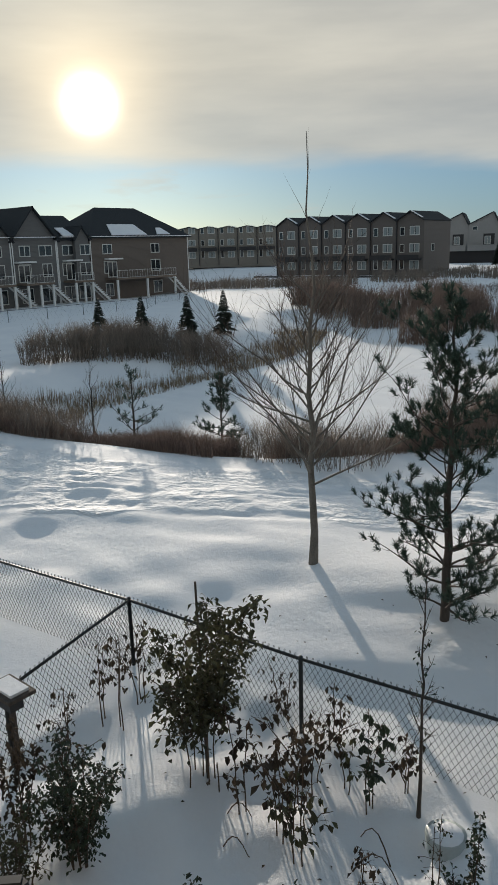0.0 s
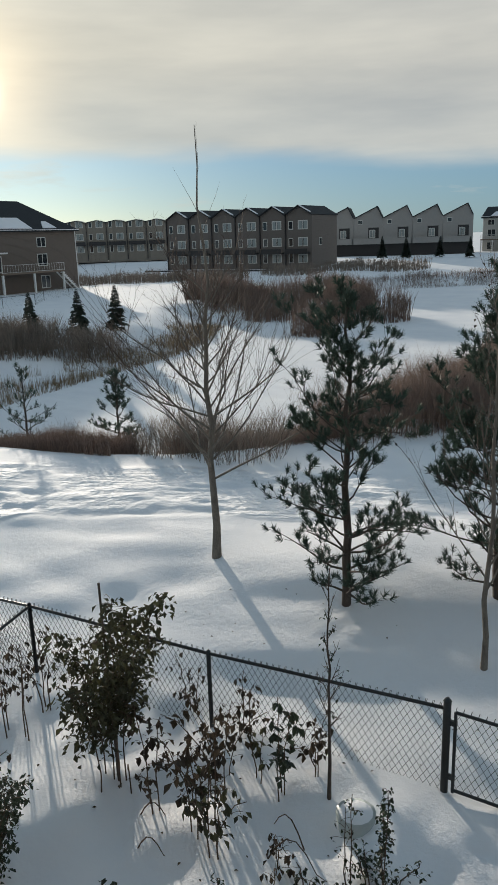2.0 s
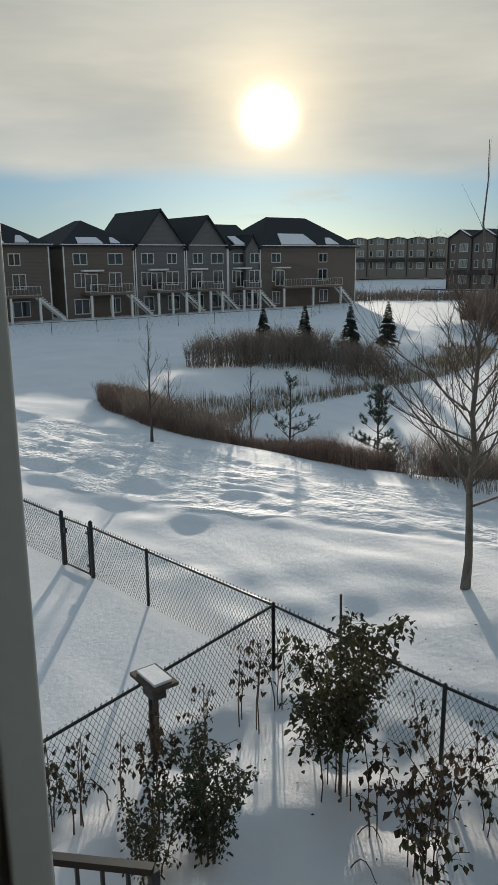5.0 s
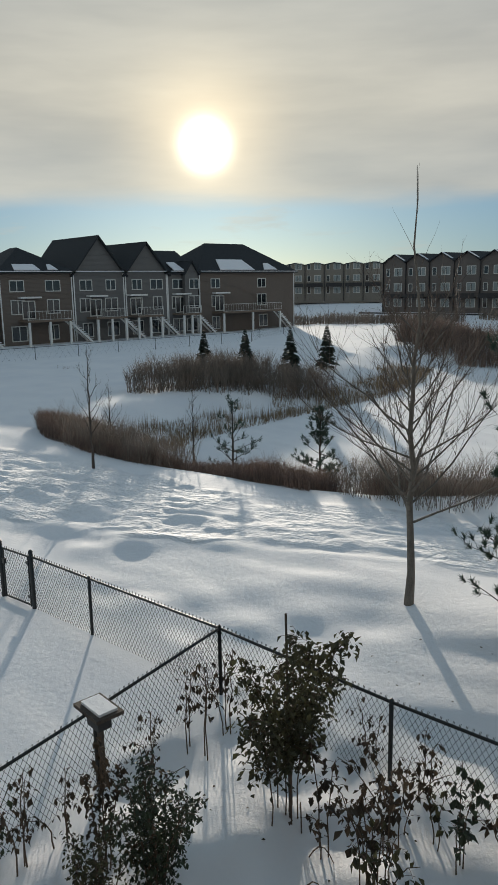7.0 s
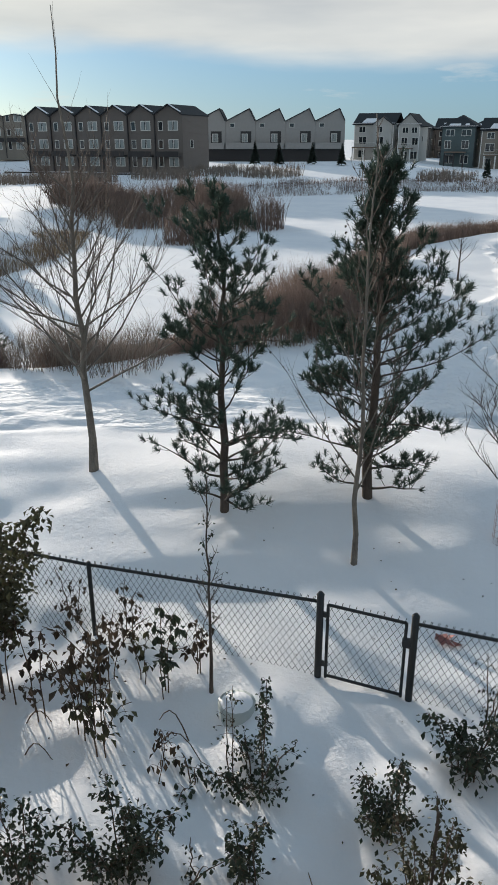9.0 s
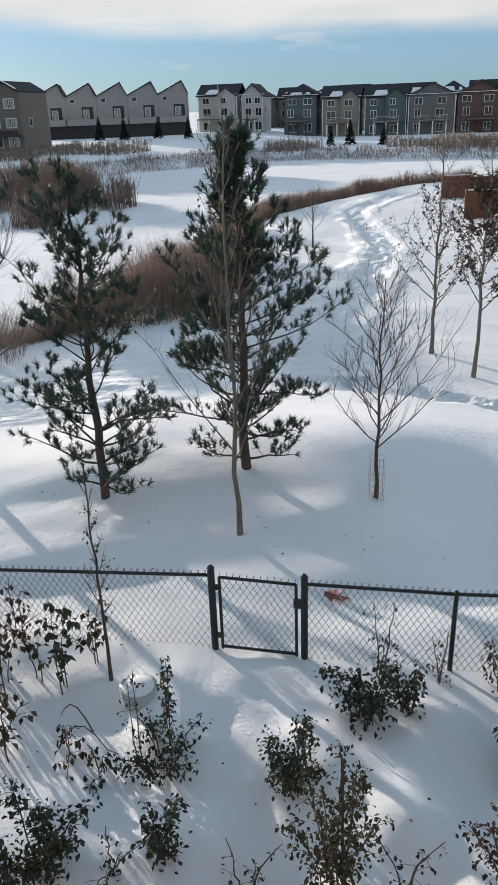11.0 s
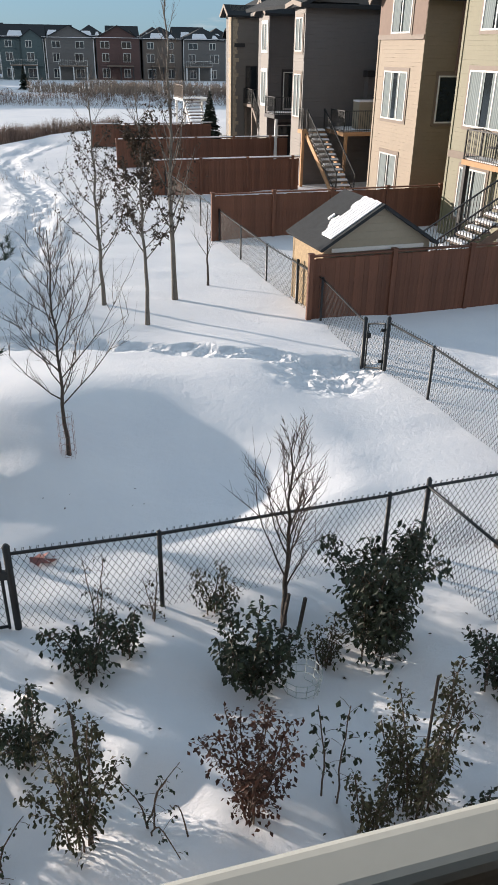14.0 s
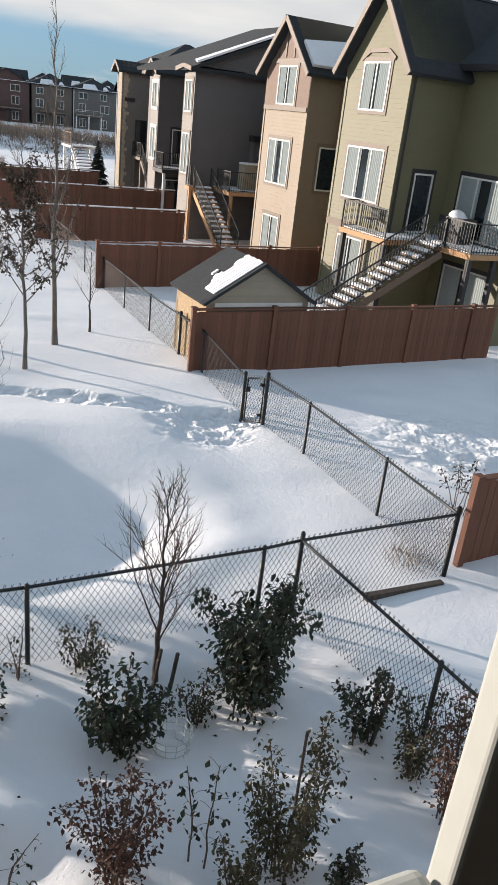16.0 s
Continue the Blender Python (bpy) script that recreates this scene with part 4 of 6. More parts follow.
p = band(80000, -40, -9, 13, 24, 1.2, 4.9, 3, lambda x, y: (y < 28) & (x < -9.5) & ((x > -31.5) | (y < 19)) & (x > -33))
stems_mesh("shore_brush", "dense brown leafless brush along the pond's shore", p, tall(p, 0.5, 1.15, 3), "brush", 0.4, 0.010, fork=3)
p = clumps(230, [(-9.3, 24.5, 1.8), (-9.0, 27.5, 2.0), (-9.2, 31, 2.2), (-9.6, 35, 2.0), (-10.5, 22.2, 1.2), (-7.6, 25.2, 1.2)], 4)
stems_mesh("willow_brush", "tall red-brown leafless willow brush beside the path", p, tall(p, 1.2, 2.5, 4), "brush", 0.55, 0.010, fork=6)
p = clumps(130, [(-12.6, 18.8, 1.5), (-14.6, 18.4, 1.3), (-22.4, 15.4, 1.3), (-26.6, 15.6, 1.6), (-24.6, 15.2, 1.3)], 5)
stems_mesh("willow_brush", "grey-brown leafless willow brush on the near shore", p, tall(p, 1.1, 2.1, 5), "brush_grey", 0.6, 0.009, fork=6)
p = band(60000, -16, 4, 40, 82, 0.3, 4.2, 6)
stems_mesh("reed_bed", "brown reeds along the shore behind the path", p, tall(p, 0.9, 1.6, 6), "brush", 0.2, 0.02)
p = clumps(110, [(-39.8, 26.6, 1.2), (-39.2, 28.6, 1.5), (-38.8, 30.6, 2.0), (-38.0, 32.8, 1.7), (-37.2, 35.2, 1.9), (-36.4, 37.6, 1.7), (-39.4, 33.6, 1.5)], 7)
stems_mesh("willow_brush", "grey-brown leafless bushes on the far bank", p, tall(p, 1.4, 2.7, 7), "brush_grey", 0.5, 0.018, fork=6)
p = band(30000, -42, -29, 21, 60, -1.2, 2.2, 8)
stems_mesh("reed_bed", "pale dry reeds along the edge of the ice", p, tall(p, 0.3, 0.95, 8), "reed", 0.15, 0.016, fork=0)
p = clumps(70, [(-45, 68, 4), (-39, 66, 3.5), (-32, 66.5, 3.0), (-27.5, 67, 2), (-36, 74, 4), (-50, 72, 4), (-29.5, 56, 2)], 9)
stems_mesh("willow_brush", "brown leafless bushes on a point in the pond", p, tall(p, 1.6, 3.3, 9), "brush", 0.3, 0.03, fork=4)
p = band(90000, -70, 62, 100, 132, 0.2, 6.0, 10)
stems_mesh("reed_bed", "brown reeds along the far shore of the pond", p, tall(p, 0.4, 1.2, 10), "brush", 0.25, 0.022, fork=1)
p = clumps(14, [(-58, 126, 6), (-49, 124, 5), (-66, 118, 6), (-76, 106, 7), (-85, 98, 7), (-92, 88, 6), (-22, 133, 5), (4, 132, 6), (12, 134, 7), (22, 132, 6), (-32, 131, 4), (-3, 134, 4)], 11)
stems_mesh("willow_brush", "dark leafless bushes on the far bank", p, tall(p, 1.0, 2.3, 11), "brush_grey", 0.3, 0.05, fork=4)
p = clumps(12, [(-2.0, 34, 1.0), (-3.5, 31, 1.0), (-1.5, 30, 0.8), (-3.2, 44, 1.2), (-56, 30, 1.2), (-58, 42, 1.0), (-52, 52, 1.0)], 12)
stems_mesh("dry_weeds", "single dry weeds poking through the snow", p, tall(p, 0.3, 0.7, 12), "brush", 0.4, 0.012, fork=1)


# ---- buildings ----
def slab(g, pts, th):
    """A roof plane of given thickness."""
    pts = [Vector(p) for p in pts]
    n = (pts[1] - pts[0]).cross(pts[2] - pts[0]).normalized()
    if n.z < 0:
        pts.reverse()
        n = -n
    k = len(pts)
    g.add(pts + [p - n * th for p in pts], [tuple(range(k)), tuple(reversed(range(k, 2 * k)))] + [(i, i + k, (i + 1) % k + k, (i + 1) % k) for i in range(k)])


def gable_roof(x0, x1, y0, y1, z, rise, over=0.45, th=0.16, along="y"):
    g = Geo()
    if along == "y":
        xm, k = (x0 + x1) / 2, rise / ((x1 - x0) / 2)
        for xa in (x0 - over, x1 + over):
            slab(g, [(xa, y0 - over, z - over * k), (xm, y0 - over, z + rise), (xm, y1 + over, z + rise), (xa, y1 + over, z - over * k)], th)
    else:
        ym, k = (y0 + y1) / 2, rise / ((y1 - y0) / 2)
        for ya in (y0 - over, y1 + over):
            slab(g, [(x0 - over, ya, z - over * k), (x0 - over, ym, z + rise), (x1 + over, ym, z + rise), (x1 + over, ya, z - over * k)], th)
    return g


def hip_roof(x0, x1, y0, y1, z, rise, over=0.45):
    x0, x1, y0, y1 = x0 - over, x1 + over, y0 - over, y1 + over
    w, d = x1 - x0, y1 - y0
    i = min(w, d) / 2
    if w > d:
        a, b = (x0 + i, (y0 + y1) / 2, z + rise), (x1 - i, (y0 + y1) / 2, z + rise)
    else:
        a, b = ((x0 + x1) / 2, y0 + i, z + rise), ((x0 + x1) / 2, y1 - i, z + rise)
    c = [(x0, y0, z), (x1, y0, z), (x1, y1, z), (x0, y1, z)]
    g = Geo()
    lo = [(p[0], p[1], z - 0.18) for p in c]
    V = [Vector(p) for p in c + [a, b] + lo]
    F = [(0, 1, 5, 4), (1, 2, 5), (2, 3, 4, 5), (3, 0, 4)] if w > d else [(0, 1, 4), (1, 2, 5, 4), (2, 3, 5), (3, 0, 4, 5)]
    F += [(0, 6, 7, 1), (1, 7, 8, 2), (2, 8, 9, 3), (3, 9, 6, 0), (9, 8, 7, 6)]
    g.add(V, F)
    return g


def window(parent, face, u, v, w, h, at, frame_mat="frame_white", lights=2, trim=None, curtain=True, name="window", bar=0.06):
    """A window on a rear face (y = at, seen from -y) or a side face (x = at, seen from +x): a pane with its frame and trim."""
    def m(ua, da, va, ub, db, vb):
        g = (ua, at - db, va, ub, at - da, vb) if face == "rear" else (at + da, ua, va, at + db, ub, vb)
        return g
    pane = part(name, Geo().box(*m(u, -0.02, v, u + w, 0.012, v + h)), M["glass_dark"], parent)
    g = Geo()
    for a in ((u, v, u + w, v + bar), (u, v + h - bar, u + w, v + h), (u, v + bar, u + bar, v + h - bar), (u + w - bar, v + bar, u + w, v + h - bar)):
        g.box(*m(a[0], 0.0, a[1], a[2], 0.05, a[3]))
    for k in range(1, lights):
        c = u + w * k / lights
        g.box(*m(c - bar / 2, 0.0, v + bar, c + bar / 2, 0.045, v + h - bar))
    part("window_frame", g, M[frame_mat], pane)
    if curtain:
        for u0, u1 in ((u + bar, u + w * 0.40), (u + w * 0.58, u + w - bar)):
            g = Geo()
            n = max(4, int((u1 - u0) / 0.05))
            for k in range(n + 1):
                c, q = u0 + (u1 - u0) * k / n, 0.014 + 0.018 * (k % 2)
                for z in (v + bar, v + h - bar):
                    g.v.append(Vector((c, at - q, z)) if face == "rear" else Vector((at + q, c, z)))
            g.f = [(2 * k, 2 * k + 2, 2 * k + 3, 2 * k + 1) for k in range(n)]
            part("curtain", g, M["curtain"], pane)
    if trim:
        g = Geo()
        t = 0.11
        for a in ((u - t, v - t, u + w + t, v), (u - t, v + h, u + w + t, v + h + t * 1.3), (u - t, v, u, v + h), (u + w, v, u + w + t, v + h)):
            g.box(*m(a[0], -0.01, a[1], a[2], 0.03, a[3]))
        part("window_trim", g, M[trim], pane)
    return pane


def railing(parent, a, b, h=1.0, gap=0.12, mat="black_metal", lift=0.05):
    a, b = Vector(a), Vector(b)
    up = Vector((0, 0, h))
    g = Geo().beam(a + up, b + up, 0.05, 0.04).beam(a + Vector((0, 0, lift + 0.05)), b + Vector((0, 0, lift + 0.05)), 0.03, 0.03)
    rail = part("railing", g, M[mat], parent)
    n = max(1, int((b - a).length / gap))
    slim = Geo().beam((0, 0, 0), up, 0.018, 0.018).mesh("baluster", M[mat])
    stout = Geo().beam((0, 0, 0), up, 0.045, 0.045).mesh("baluster", M[mat])
    for k in range(n + 1):
        ob = new("baluster", stout if k in (0, n) else slim)
        ob.parent = rail
        ob.location = a.lerp(b, k / n)
    return rail


def stairs(parent, a, b, width, n, mat="raw_wood", snow=True, rail=True, side=(0, 1)):
    """Open stairs from the foot a up to b; side is the direction of the treads' length."""
    a, b = Vector(a), Vector(b)
    s = Vector((*side, 0)).normalized() * width
    for k, off in (("stringer", Vector()), ("stringer", s)):
        low = off - Vector((0, 0, 0.17))
        part(k, Geo().beam(a + low, b + low, 0.06, 0.24), M[mat], parent)
    run = (b - a) / n
    f = Vector((run.x, run.y, 0))
    for k in range(n):
        p = a + run * (k + 1)
        g = Geo()
        g.add([p - f, p, p + s, p - f + s, p - f + Vector((0, 0, 0.05)), p + Vector((0, 0, 0.05)), p + s + Vector((0, 0, 0.05)), p - f + s + Vector((0, 0, 0.05))],
              [(3, 2, 1, 0), (4, 5, 6, 7), (0, 1, 5, 4), (1, 2, 6, 5), (2, 3, 7, 6), (3, 0, 4, 7)])
        part("tread", g, M["trim_brown"], parent)
        if snow:
            g = Geo()
            q, z0, z1 = p - f * 0.95, Vector((0, 0, 0.054)), Vector((0, 0, 0.13))
            g.add([q + z0 + s * 0.03, p + z0 + s * 0.03, p + s * 0.97 + z0, q + s * 0.97 + z0, q + f * 0.1 + s * 0.08 + z1, p - f * 0.15 + s * 0.08 + z1, p - f * 0.15 + s * 0.92 + z1, q + f * 0.1 + s * 0.92 + z1],
                  [(3, 2, 1, 0), (4, 5, 6, 7), (0, 1, 5, 4), (1, 2, 6, 5), (2, 3, 7, 6), (3, 0, 4, 7)])
            part("snow_cap", g, M["snow"], parent)
    if rail:
        for off in (Vector(), s):
            railing(parent, a + off + Vector((0, 0, 0.1)), b + off + Vector((0, 0, 0.1)), 0.95, 0.13)


# the neighbours' lots: a goes in from the chain-link fence, b away along it
AX, AY = 0.9925, 0.122
LOT = Vector((7.0, 8.4, 0))
U3, W3 = Vector((AX, AY, 0)), Vector((-AY, AX, 0))
RZ = math.degrees(math.atan2(-AX, AY))


def lot(a, b, z=0.0):
    return LOT + U3 * a + W3 * b + Vector((0, 0, z))


def board_fence(label, a0, a1, b, height=1.75, board=0.14, cap=True, snow=False):
    p, q = lot(a0, b), lot(a1, b)
    z = min(gz(p.x, p.y), gz(q.x, q.y)) - 0.05
    top = thing("board_fence", label, "fence", (p.x, p.y, z), math.degrees(math.atan2(q.y - p.y, q.x - p.x)), group="wooden yard fences")
    L = (q - p).length
    n = int(L / board)
    bm = Geo().box(0.0015, -0.012, 0.0, board - 0.0015, 0.012, height).mesh("board", M["red_wood"])
    for k in range(n):
        ob = new("board", bm)
        ob.parent = top
        ob.location = (k * board, 0.004 * ((k * 5) % 3), 0.006 * ((k * 7) % 4))
    k = 0
    while k * 2.4 <= L + 0.1:
        x = min(k * 2.4, L)
        part("post", Geo().box(x - 0.06, -0.075, -0.3, x + 0.06, 0.04, height + 0.12).box(x - 0.075, -0.09, height + 0.12, x + 0.075, 0.055, height + 0.16), M["red_wood"], top)
        k += 1
    for zz in (0.25, height - 0.3):
        part("rail", Geo().box(0, 0.04, zz, L, 0.085, zz + 0.09), M["red_wood"], top)
    if cap:
        part("cap_rail", Geo().box(0, -0.06, height + 0.06, L, 0.08, height + 0.10), M["red_wood"], top)
    if snow:
        part("snow_cap", Geo().box(0, -0.05, height + 0.10, L, 0.07, height + 0.15), M["snow"], top)


board_fence("red-brown stained board fence between snowy back yards", -0.1, 10.6, 10.25, 1.72)
board_fence("red-brown stained board fence between snowy back yards", 0.2, 11.5, 20.15, 1.66)
board_fence("red-brown stained board fence with snow on its cap", 0.1, 7.7, 30.0, 1.55, snow=True)
board_fence("red-brown stained board fence with snow on its cap", 0.2, 11.0, 40.0, 1.55, snow=True)
board_fence("red-brown board fence with snow on its cap", 0.2, 9.0, 50.0, 1.5, snow=True)
board_fence("red-brown stained board fence at the next yard", 0.5, 7.5, 0.15, 1.6)


def house_shell(name, label, b_far, b_near, a_rear, depth, wall, eave, rise, bump=None, gable_mat=None, hip=True):
    """A house on its lot; local x runs towards the viewer along the row, y goes in from the rear wall, z up."""
    o = lot(a_rear, b_far)
    top = thing(name, label, "house", (o.x, o.y, 0.0), RZ)
    W = b_far - b_near
    part("wall", Geo().box(0, 0, -0.5, W, depth, eave), M[wall], top)
    if hip:
        part("roof", hip_roof(0, W, 0, depth, eave, rise), M["shingle"], top)
        part("fascia", Geo().box(-0.45, -0.47, eave - 0.2, W + 0.45, -0.44, eave).box(W + 0.44, -0.44, eave - 0.2, W + 0.47, depth, eave), M["dark_trim"], top)
    if bump:
        x0, x1, out, mat, e2, r2 = bump
        g = Geo().box(x0, -out, -0.5, x1, 0.0, e2)
        xm = (x0 + x1) / 2
        g.add([Vector((x0, -out, e2)), Vector((x1, -out, e2)), Vector((xm, -out, e2 + r2)), Vector((x0, 0.5, e2)), Vector((x1, 0.5, e2)), Vector((xm, 0.5, e2 + r2))],
              [(0, 1, 2), (5, 4, 3), (0, 2, 5, 3), (2, 1, 4, 5), (1, 0, 3, 4)])
        part("bay_wall", g, M[mat], top)
        part("bay_roof", gable_roof(x0, x1, -out, 3.5, e2, r2, 0.4), M["shingle"], top)
        k = r2 / ((x1 - x0) / 2)
        g = Geo()
        for s, xa in ((-1, x0 - 0.4), (1, x1 + 0.4)):
            g.beam((xa, -out - 0.42, e2 - 0.4 * k - 0.06), (xm, -out - 0.42, e2 + r2 - 0.06), 0.05, 0.2)
        part("barge_board", g, M["trim_brown"], top)
        g = Geo()
        for xa in (x0, x1):
            g.box(xa - 0.06, -out - 0.03, -0.4, xa + 0.06, -out + 0.09, e2 - 0.1)
        part("corner_board", g, M[gable_mat or mat], top)
    return top, W


# green house: bay towards the viewer's left, deck and stairs in the corner
h1, W1 = house_shell("house", "olive green sided house with deck and white-framed windows", 19.0, 11.5, 11.65, 9.5, "green", 8.8, 2.6, (0.0, 3.85, 2.4, "green", 8.8, 2.4))
window(h1, "rear", 1.05, 7.05, 1.6, 1.6, -2.4, lights=2, trim="trim_brown")
window(h1, "rear", 0.75, 3.98, 2.35, 1.85, -2.4, lights=3, trim="trim_brown")
window(h1, "rear", 0.9, 0.8, 1.7, 1.8, -2.4, lights=2, trim="trim_brown")
part("belly_band", Geo().box(-0.02, -2.44, 2.85, 3.87, -2.40, 3.1), M["trim_brown"], h1)
part("arch_trim", Geo().beam((0.85, -2.43, 8.74), (1.3, -2.43, 9.0), 0.05, 0.13).beam((1.3, -2.43, 9.0), (2.4, -2.43, 9.0), 0.05, 0.13).beam((2.4, -2.43, 9.0), (2.85, -2.43, 8.74), 0.05, 0.13), M["trim_brown"], h1)
window(h1, "side", -1.55, 3.15, 0.85, 2.05, 3.85, "frame_white", 1, "dark_trim", False, "door")
window(h1, "rear", 4.6, 3.2, 2.6, 2.1, 0.0, lights=3, trim="dark_trim")
window(h1, "rear", 4.6, 0.1, 2.4, 2.1, 0.0, lights=2, trim="dark_trim")
part("fascia", Geo().box(3.85, -0.05, 8.62, 7.5, 0.0, 8.8), M["white"], h1)
part("downpipe", Geo().tube([(3.98, -2.3, 8.6), (3.98, -2.3, 0.1)], 0.04, 6), M["dark_trim"], h1)
dk = thing("deck", "wooden deck with black railings and snow on it", "deck", h1.matrix_world.translation, RZ)
part("deck_floor", Geo().box(2.1, -3.2, 2.85, 3.87, -2.42, 3.02).box(3.87, -3.2, 2.85, 4.95, -0.02, 3.02).box(4.95, -1.5, 2.85, 7.4, -0.02, 3.02), M["raw_wood"], dk)
part("snow_cap", Geo().box(2.2, -3.1, 3.025, 3.88, -2.45, 3.10).box(3.89, -3.1, 3.025, 4.9, -0.06, 3.12).box(4.91, -1.4, 3.025, 7.3, -0.06, 3.13), M["snow"], dk)
for x, y in ((2.3, -3.1), (4.85, -3.1), (7.3, -1.4), (7.3, -0.3)):
    part("post", Geo().box(x - 0.08, y - 0.08, -0.2, x + 0.08, y + 0.08, 2.85), M["dark_trim"], dk)
railing(dk, (2.15, -3.15, 3.0), (4.9, -3.15, 3.0))
railing(dk, (2.15, -3.15, 3.0), (2.15, -2.5, 3.0))
railing(dk, (6.05, -1.45, 3.0), (7.35, -1.45, 3.0))
railing(dk, (7.35, -1.45, 3.0), (7.35, -0.1, 3.0))
stairs(dk, (5.0, -6.3, 0.15), (5.0, -1.5, 2.95), 1.0, 15, "trim_brown", True, True, (1, 0))
bbq = thing("grill", "covered grill with a cap of snow on the deck", "grill", h1.matrix_world @ Vector((5.6, -0.7, 3.13)), RZ)
part("cover", Geo().box(-0.5, -0.3, 0, 0.5, 0.3, 0.8).box(-0.6, -0.33, 0.6, 0.6, 0.33, 0.85), M["dark_trim"], bbq)
part("snow_cap", Geo().tube([(0, 0, 0.85), (0.01, 0, 0.9), (0.02, 0.01, 0.96), (0.05, 0.02, 1.02), (0.06, 0.02, 1.04)], [0.36, 0.35, 0.28, 0.17, 0.05], 14), M["snow"], bbq, smooth=True)
ch = thing("patio_chair", "dark metal patio chair on the snowy deck", "chair", h1.matrix_world @ Vector((3.4, -2.8, 3.1)), RZ)
part("seat", Geo().box(-0.22, -0.22, 0.4, 0.22, 0.22, 0.44), M["dark_trim"], ch)
part("backrest", Geo().box(-0.22, 0.2, 0.44, 0.22, 0.23, 0.85), M["dark_trim"], ch)
for x in (-0.2, 0.2):
    for y in (-0.2, 0.2):
        part("leg", Geo().tube([(x, y, 0), (x, y, 0.4)], 0.012, 5), M["dark_trim"], ch)

# tan house
h2, W2 = house_shell("house", "tan sided house with a brown panelled gable", 29.0, 21.5, 11.55, 9.5, "taupe", 8.5, 2.2, (3.8, 7.5, 2.4, "tan", 8.6, 1.75))
part("gable_panel", Geo().box(3.76, -2.44, 6.9, 7.54, -2.40, 8.65), M["brown_panel"], h2)
g = Geo()
g.add([Vector((3.8, -2.44, 8.6)), Vector((7.5, -2.44, 8.6)), Vector((5.65, -2.44, 10.3)), Vector((3.8, -2.42, 8.6)), Vector((7.5, -2.42, 8.6)), Vector((5.65, -2.42, 10.3))], [(0, 1, 2), (5, 4, 3), (0, 2, 5, 3), (2, 1, 4, 5), (1, 0, 3, 4)])
part("gable_panel", g, M["brown_panel"], h2)
for x in (4.6, 5.3, 6.0, 6.7):
    part("batten", Geo().box(x - 0.05, -2.475, 8.83, x + 0.05, -2.445, 8.65 + 1.65 * (1 - abs(x - 5.65) / 1.85)), M["trim_brown"], h2)
for z in (8.62, 6.8):
    part("trim_board", Geo().box(3.78, -2.475, z, 7.52, -2.445, z + 0.17), M["trim_brown"], h2)
window(h2, "rear", 4.9, 7.02, 1.55, 1.5, -2.44, lights=2, trim="trim_brown")
window(h2, "rear", 4.55, 3.8, 1.95, 1.85, -2.4, lights=3, trim="trim_brown")
window(h2, "rear", 4.75, 0.55, 1.5, 1.9, -2.4, lights=2, trim="trim_brown")
window(h2, "side", -1.6, 3.8, 0.95, 1.75, 7.5, "frame_white", 1, "trim_brown", False)
part("chimney_chase", Geo().box(7.5, -0.9, 5.6, 7.62, -0.2, 8.3), M["brown_panel"], h2)

# grey house: its long dark side faces the viewer, a narrow bay stands out behind
h3, W3_ = house_shell("house", "dark grey sided house with a raised deck", 38.9, 31.3, 11.05, 11, "grey", 8.5, 2.4, (6.3, 7.6, 2.8, "grey", 8.4, 0.1), hip=False)
KR = 0.40
part("gable", Geo().add([Vector((x, y, z)) for x in (0.02, 7.595) for y, z in ((-2.78, 8.45), (10.98, 8.45), (4.1, 8.45 + 6.88 * KR))], [(0, 1, 2), (5, 4, 3), (0, 2, 5, 3), (2, 1, 4, 5), (1, 0, 3, 4)]), M["grey"], h3)
part("roof", gable_roof(0, 7.6, -2.8, 11, 8.52, 6.9 * KR, 0.4, 0.16, "x"), M["shingle"], h3)
part("rear_siding", Geo().box(6.32, -2.83, 0.0, 7.58, -2.8, 8.2), M["taupe"], h3)
window(h3, "rear", 6.5, 3.3, 0.9, 2.0, -2.83, lights=2, trim="trim_brown")
window(h3, "rear", 6.5, 6.3, 0.9, 1.5, -2.83, lights=2, trim="trim_brown")
part("fireplace_chase", Geo().box(7.6, 0.6, 2.7, 8.05, 2.2, 5.2), M["grey"], h3)
part("chase_roof", Geo().box(7.62, 0.5, 5.2, 8.15, 2.3, 5.5), M["dark_trim"], h3)
d3 = thing("deck", "raised wooden deck with black railings and snow", "deck", h3.matrix_world.translation, RZ)
part("deck_floor", Geo().box(7.62, -3.0, 2.6, 8.2, -1.5, 2.78).box(7.62, -1.5, 2.6, 9.9, 1.2, 2.78), M["raw_wood"], d3)
part("snow_cap", Geo().box(7.66, -1.4, 2.785, 9.8, 1.1, 2.86), M["snow"], d3)
for x, y in ((8.1, -2.9), (9.8, -1.3), (9.8, 1.1)):
    part("post", Geo().box(x - 0.07, y - 0.07, -0.2, x + 0.07, y + 0.07, 2.6), M["raw_wood"], d3)
railing(d3, (9.85, -1.45, 2.75), (9.85, 1.15, 2.75))
railing(d3, (8.25, -1.45, 2.75), (9.85, -1.45, 2.75))
railing(d3, (7.65, -2.95, 2.75), (8.2, -2.95, 2.75))
stairs(d3, (12.1, -2.75, 0.1), (8.2, -2.75, 2.7), 0.95, 13, "raw_wood", True, True, (0, 1))
bx = thing("storage_box", "tall taupe storage box with snow on the deck", "box", h3.matrix_world @ Vector((8.9, 0.2, 2.86)), RZ)
part("body", Geo().box(-0.35, -0.6, 0, 0.35, 0.6, 1.25), M["shed_siding"], bx)
part("snow_cap", Geo().box(-0.36, -0.61, 1.25, 0.36, 0.61, 1.33), M["snow"], bx)

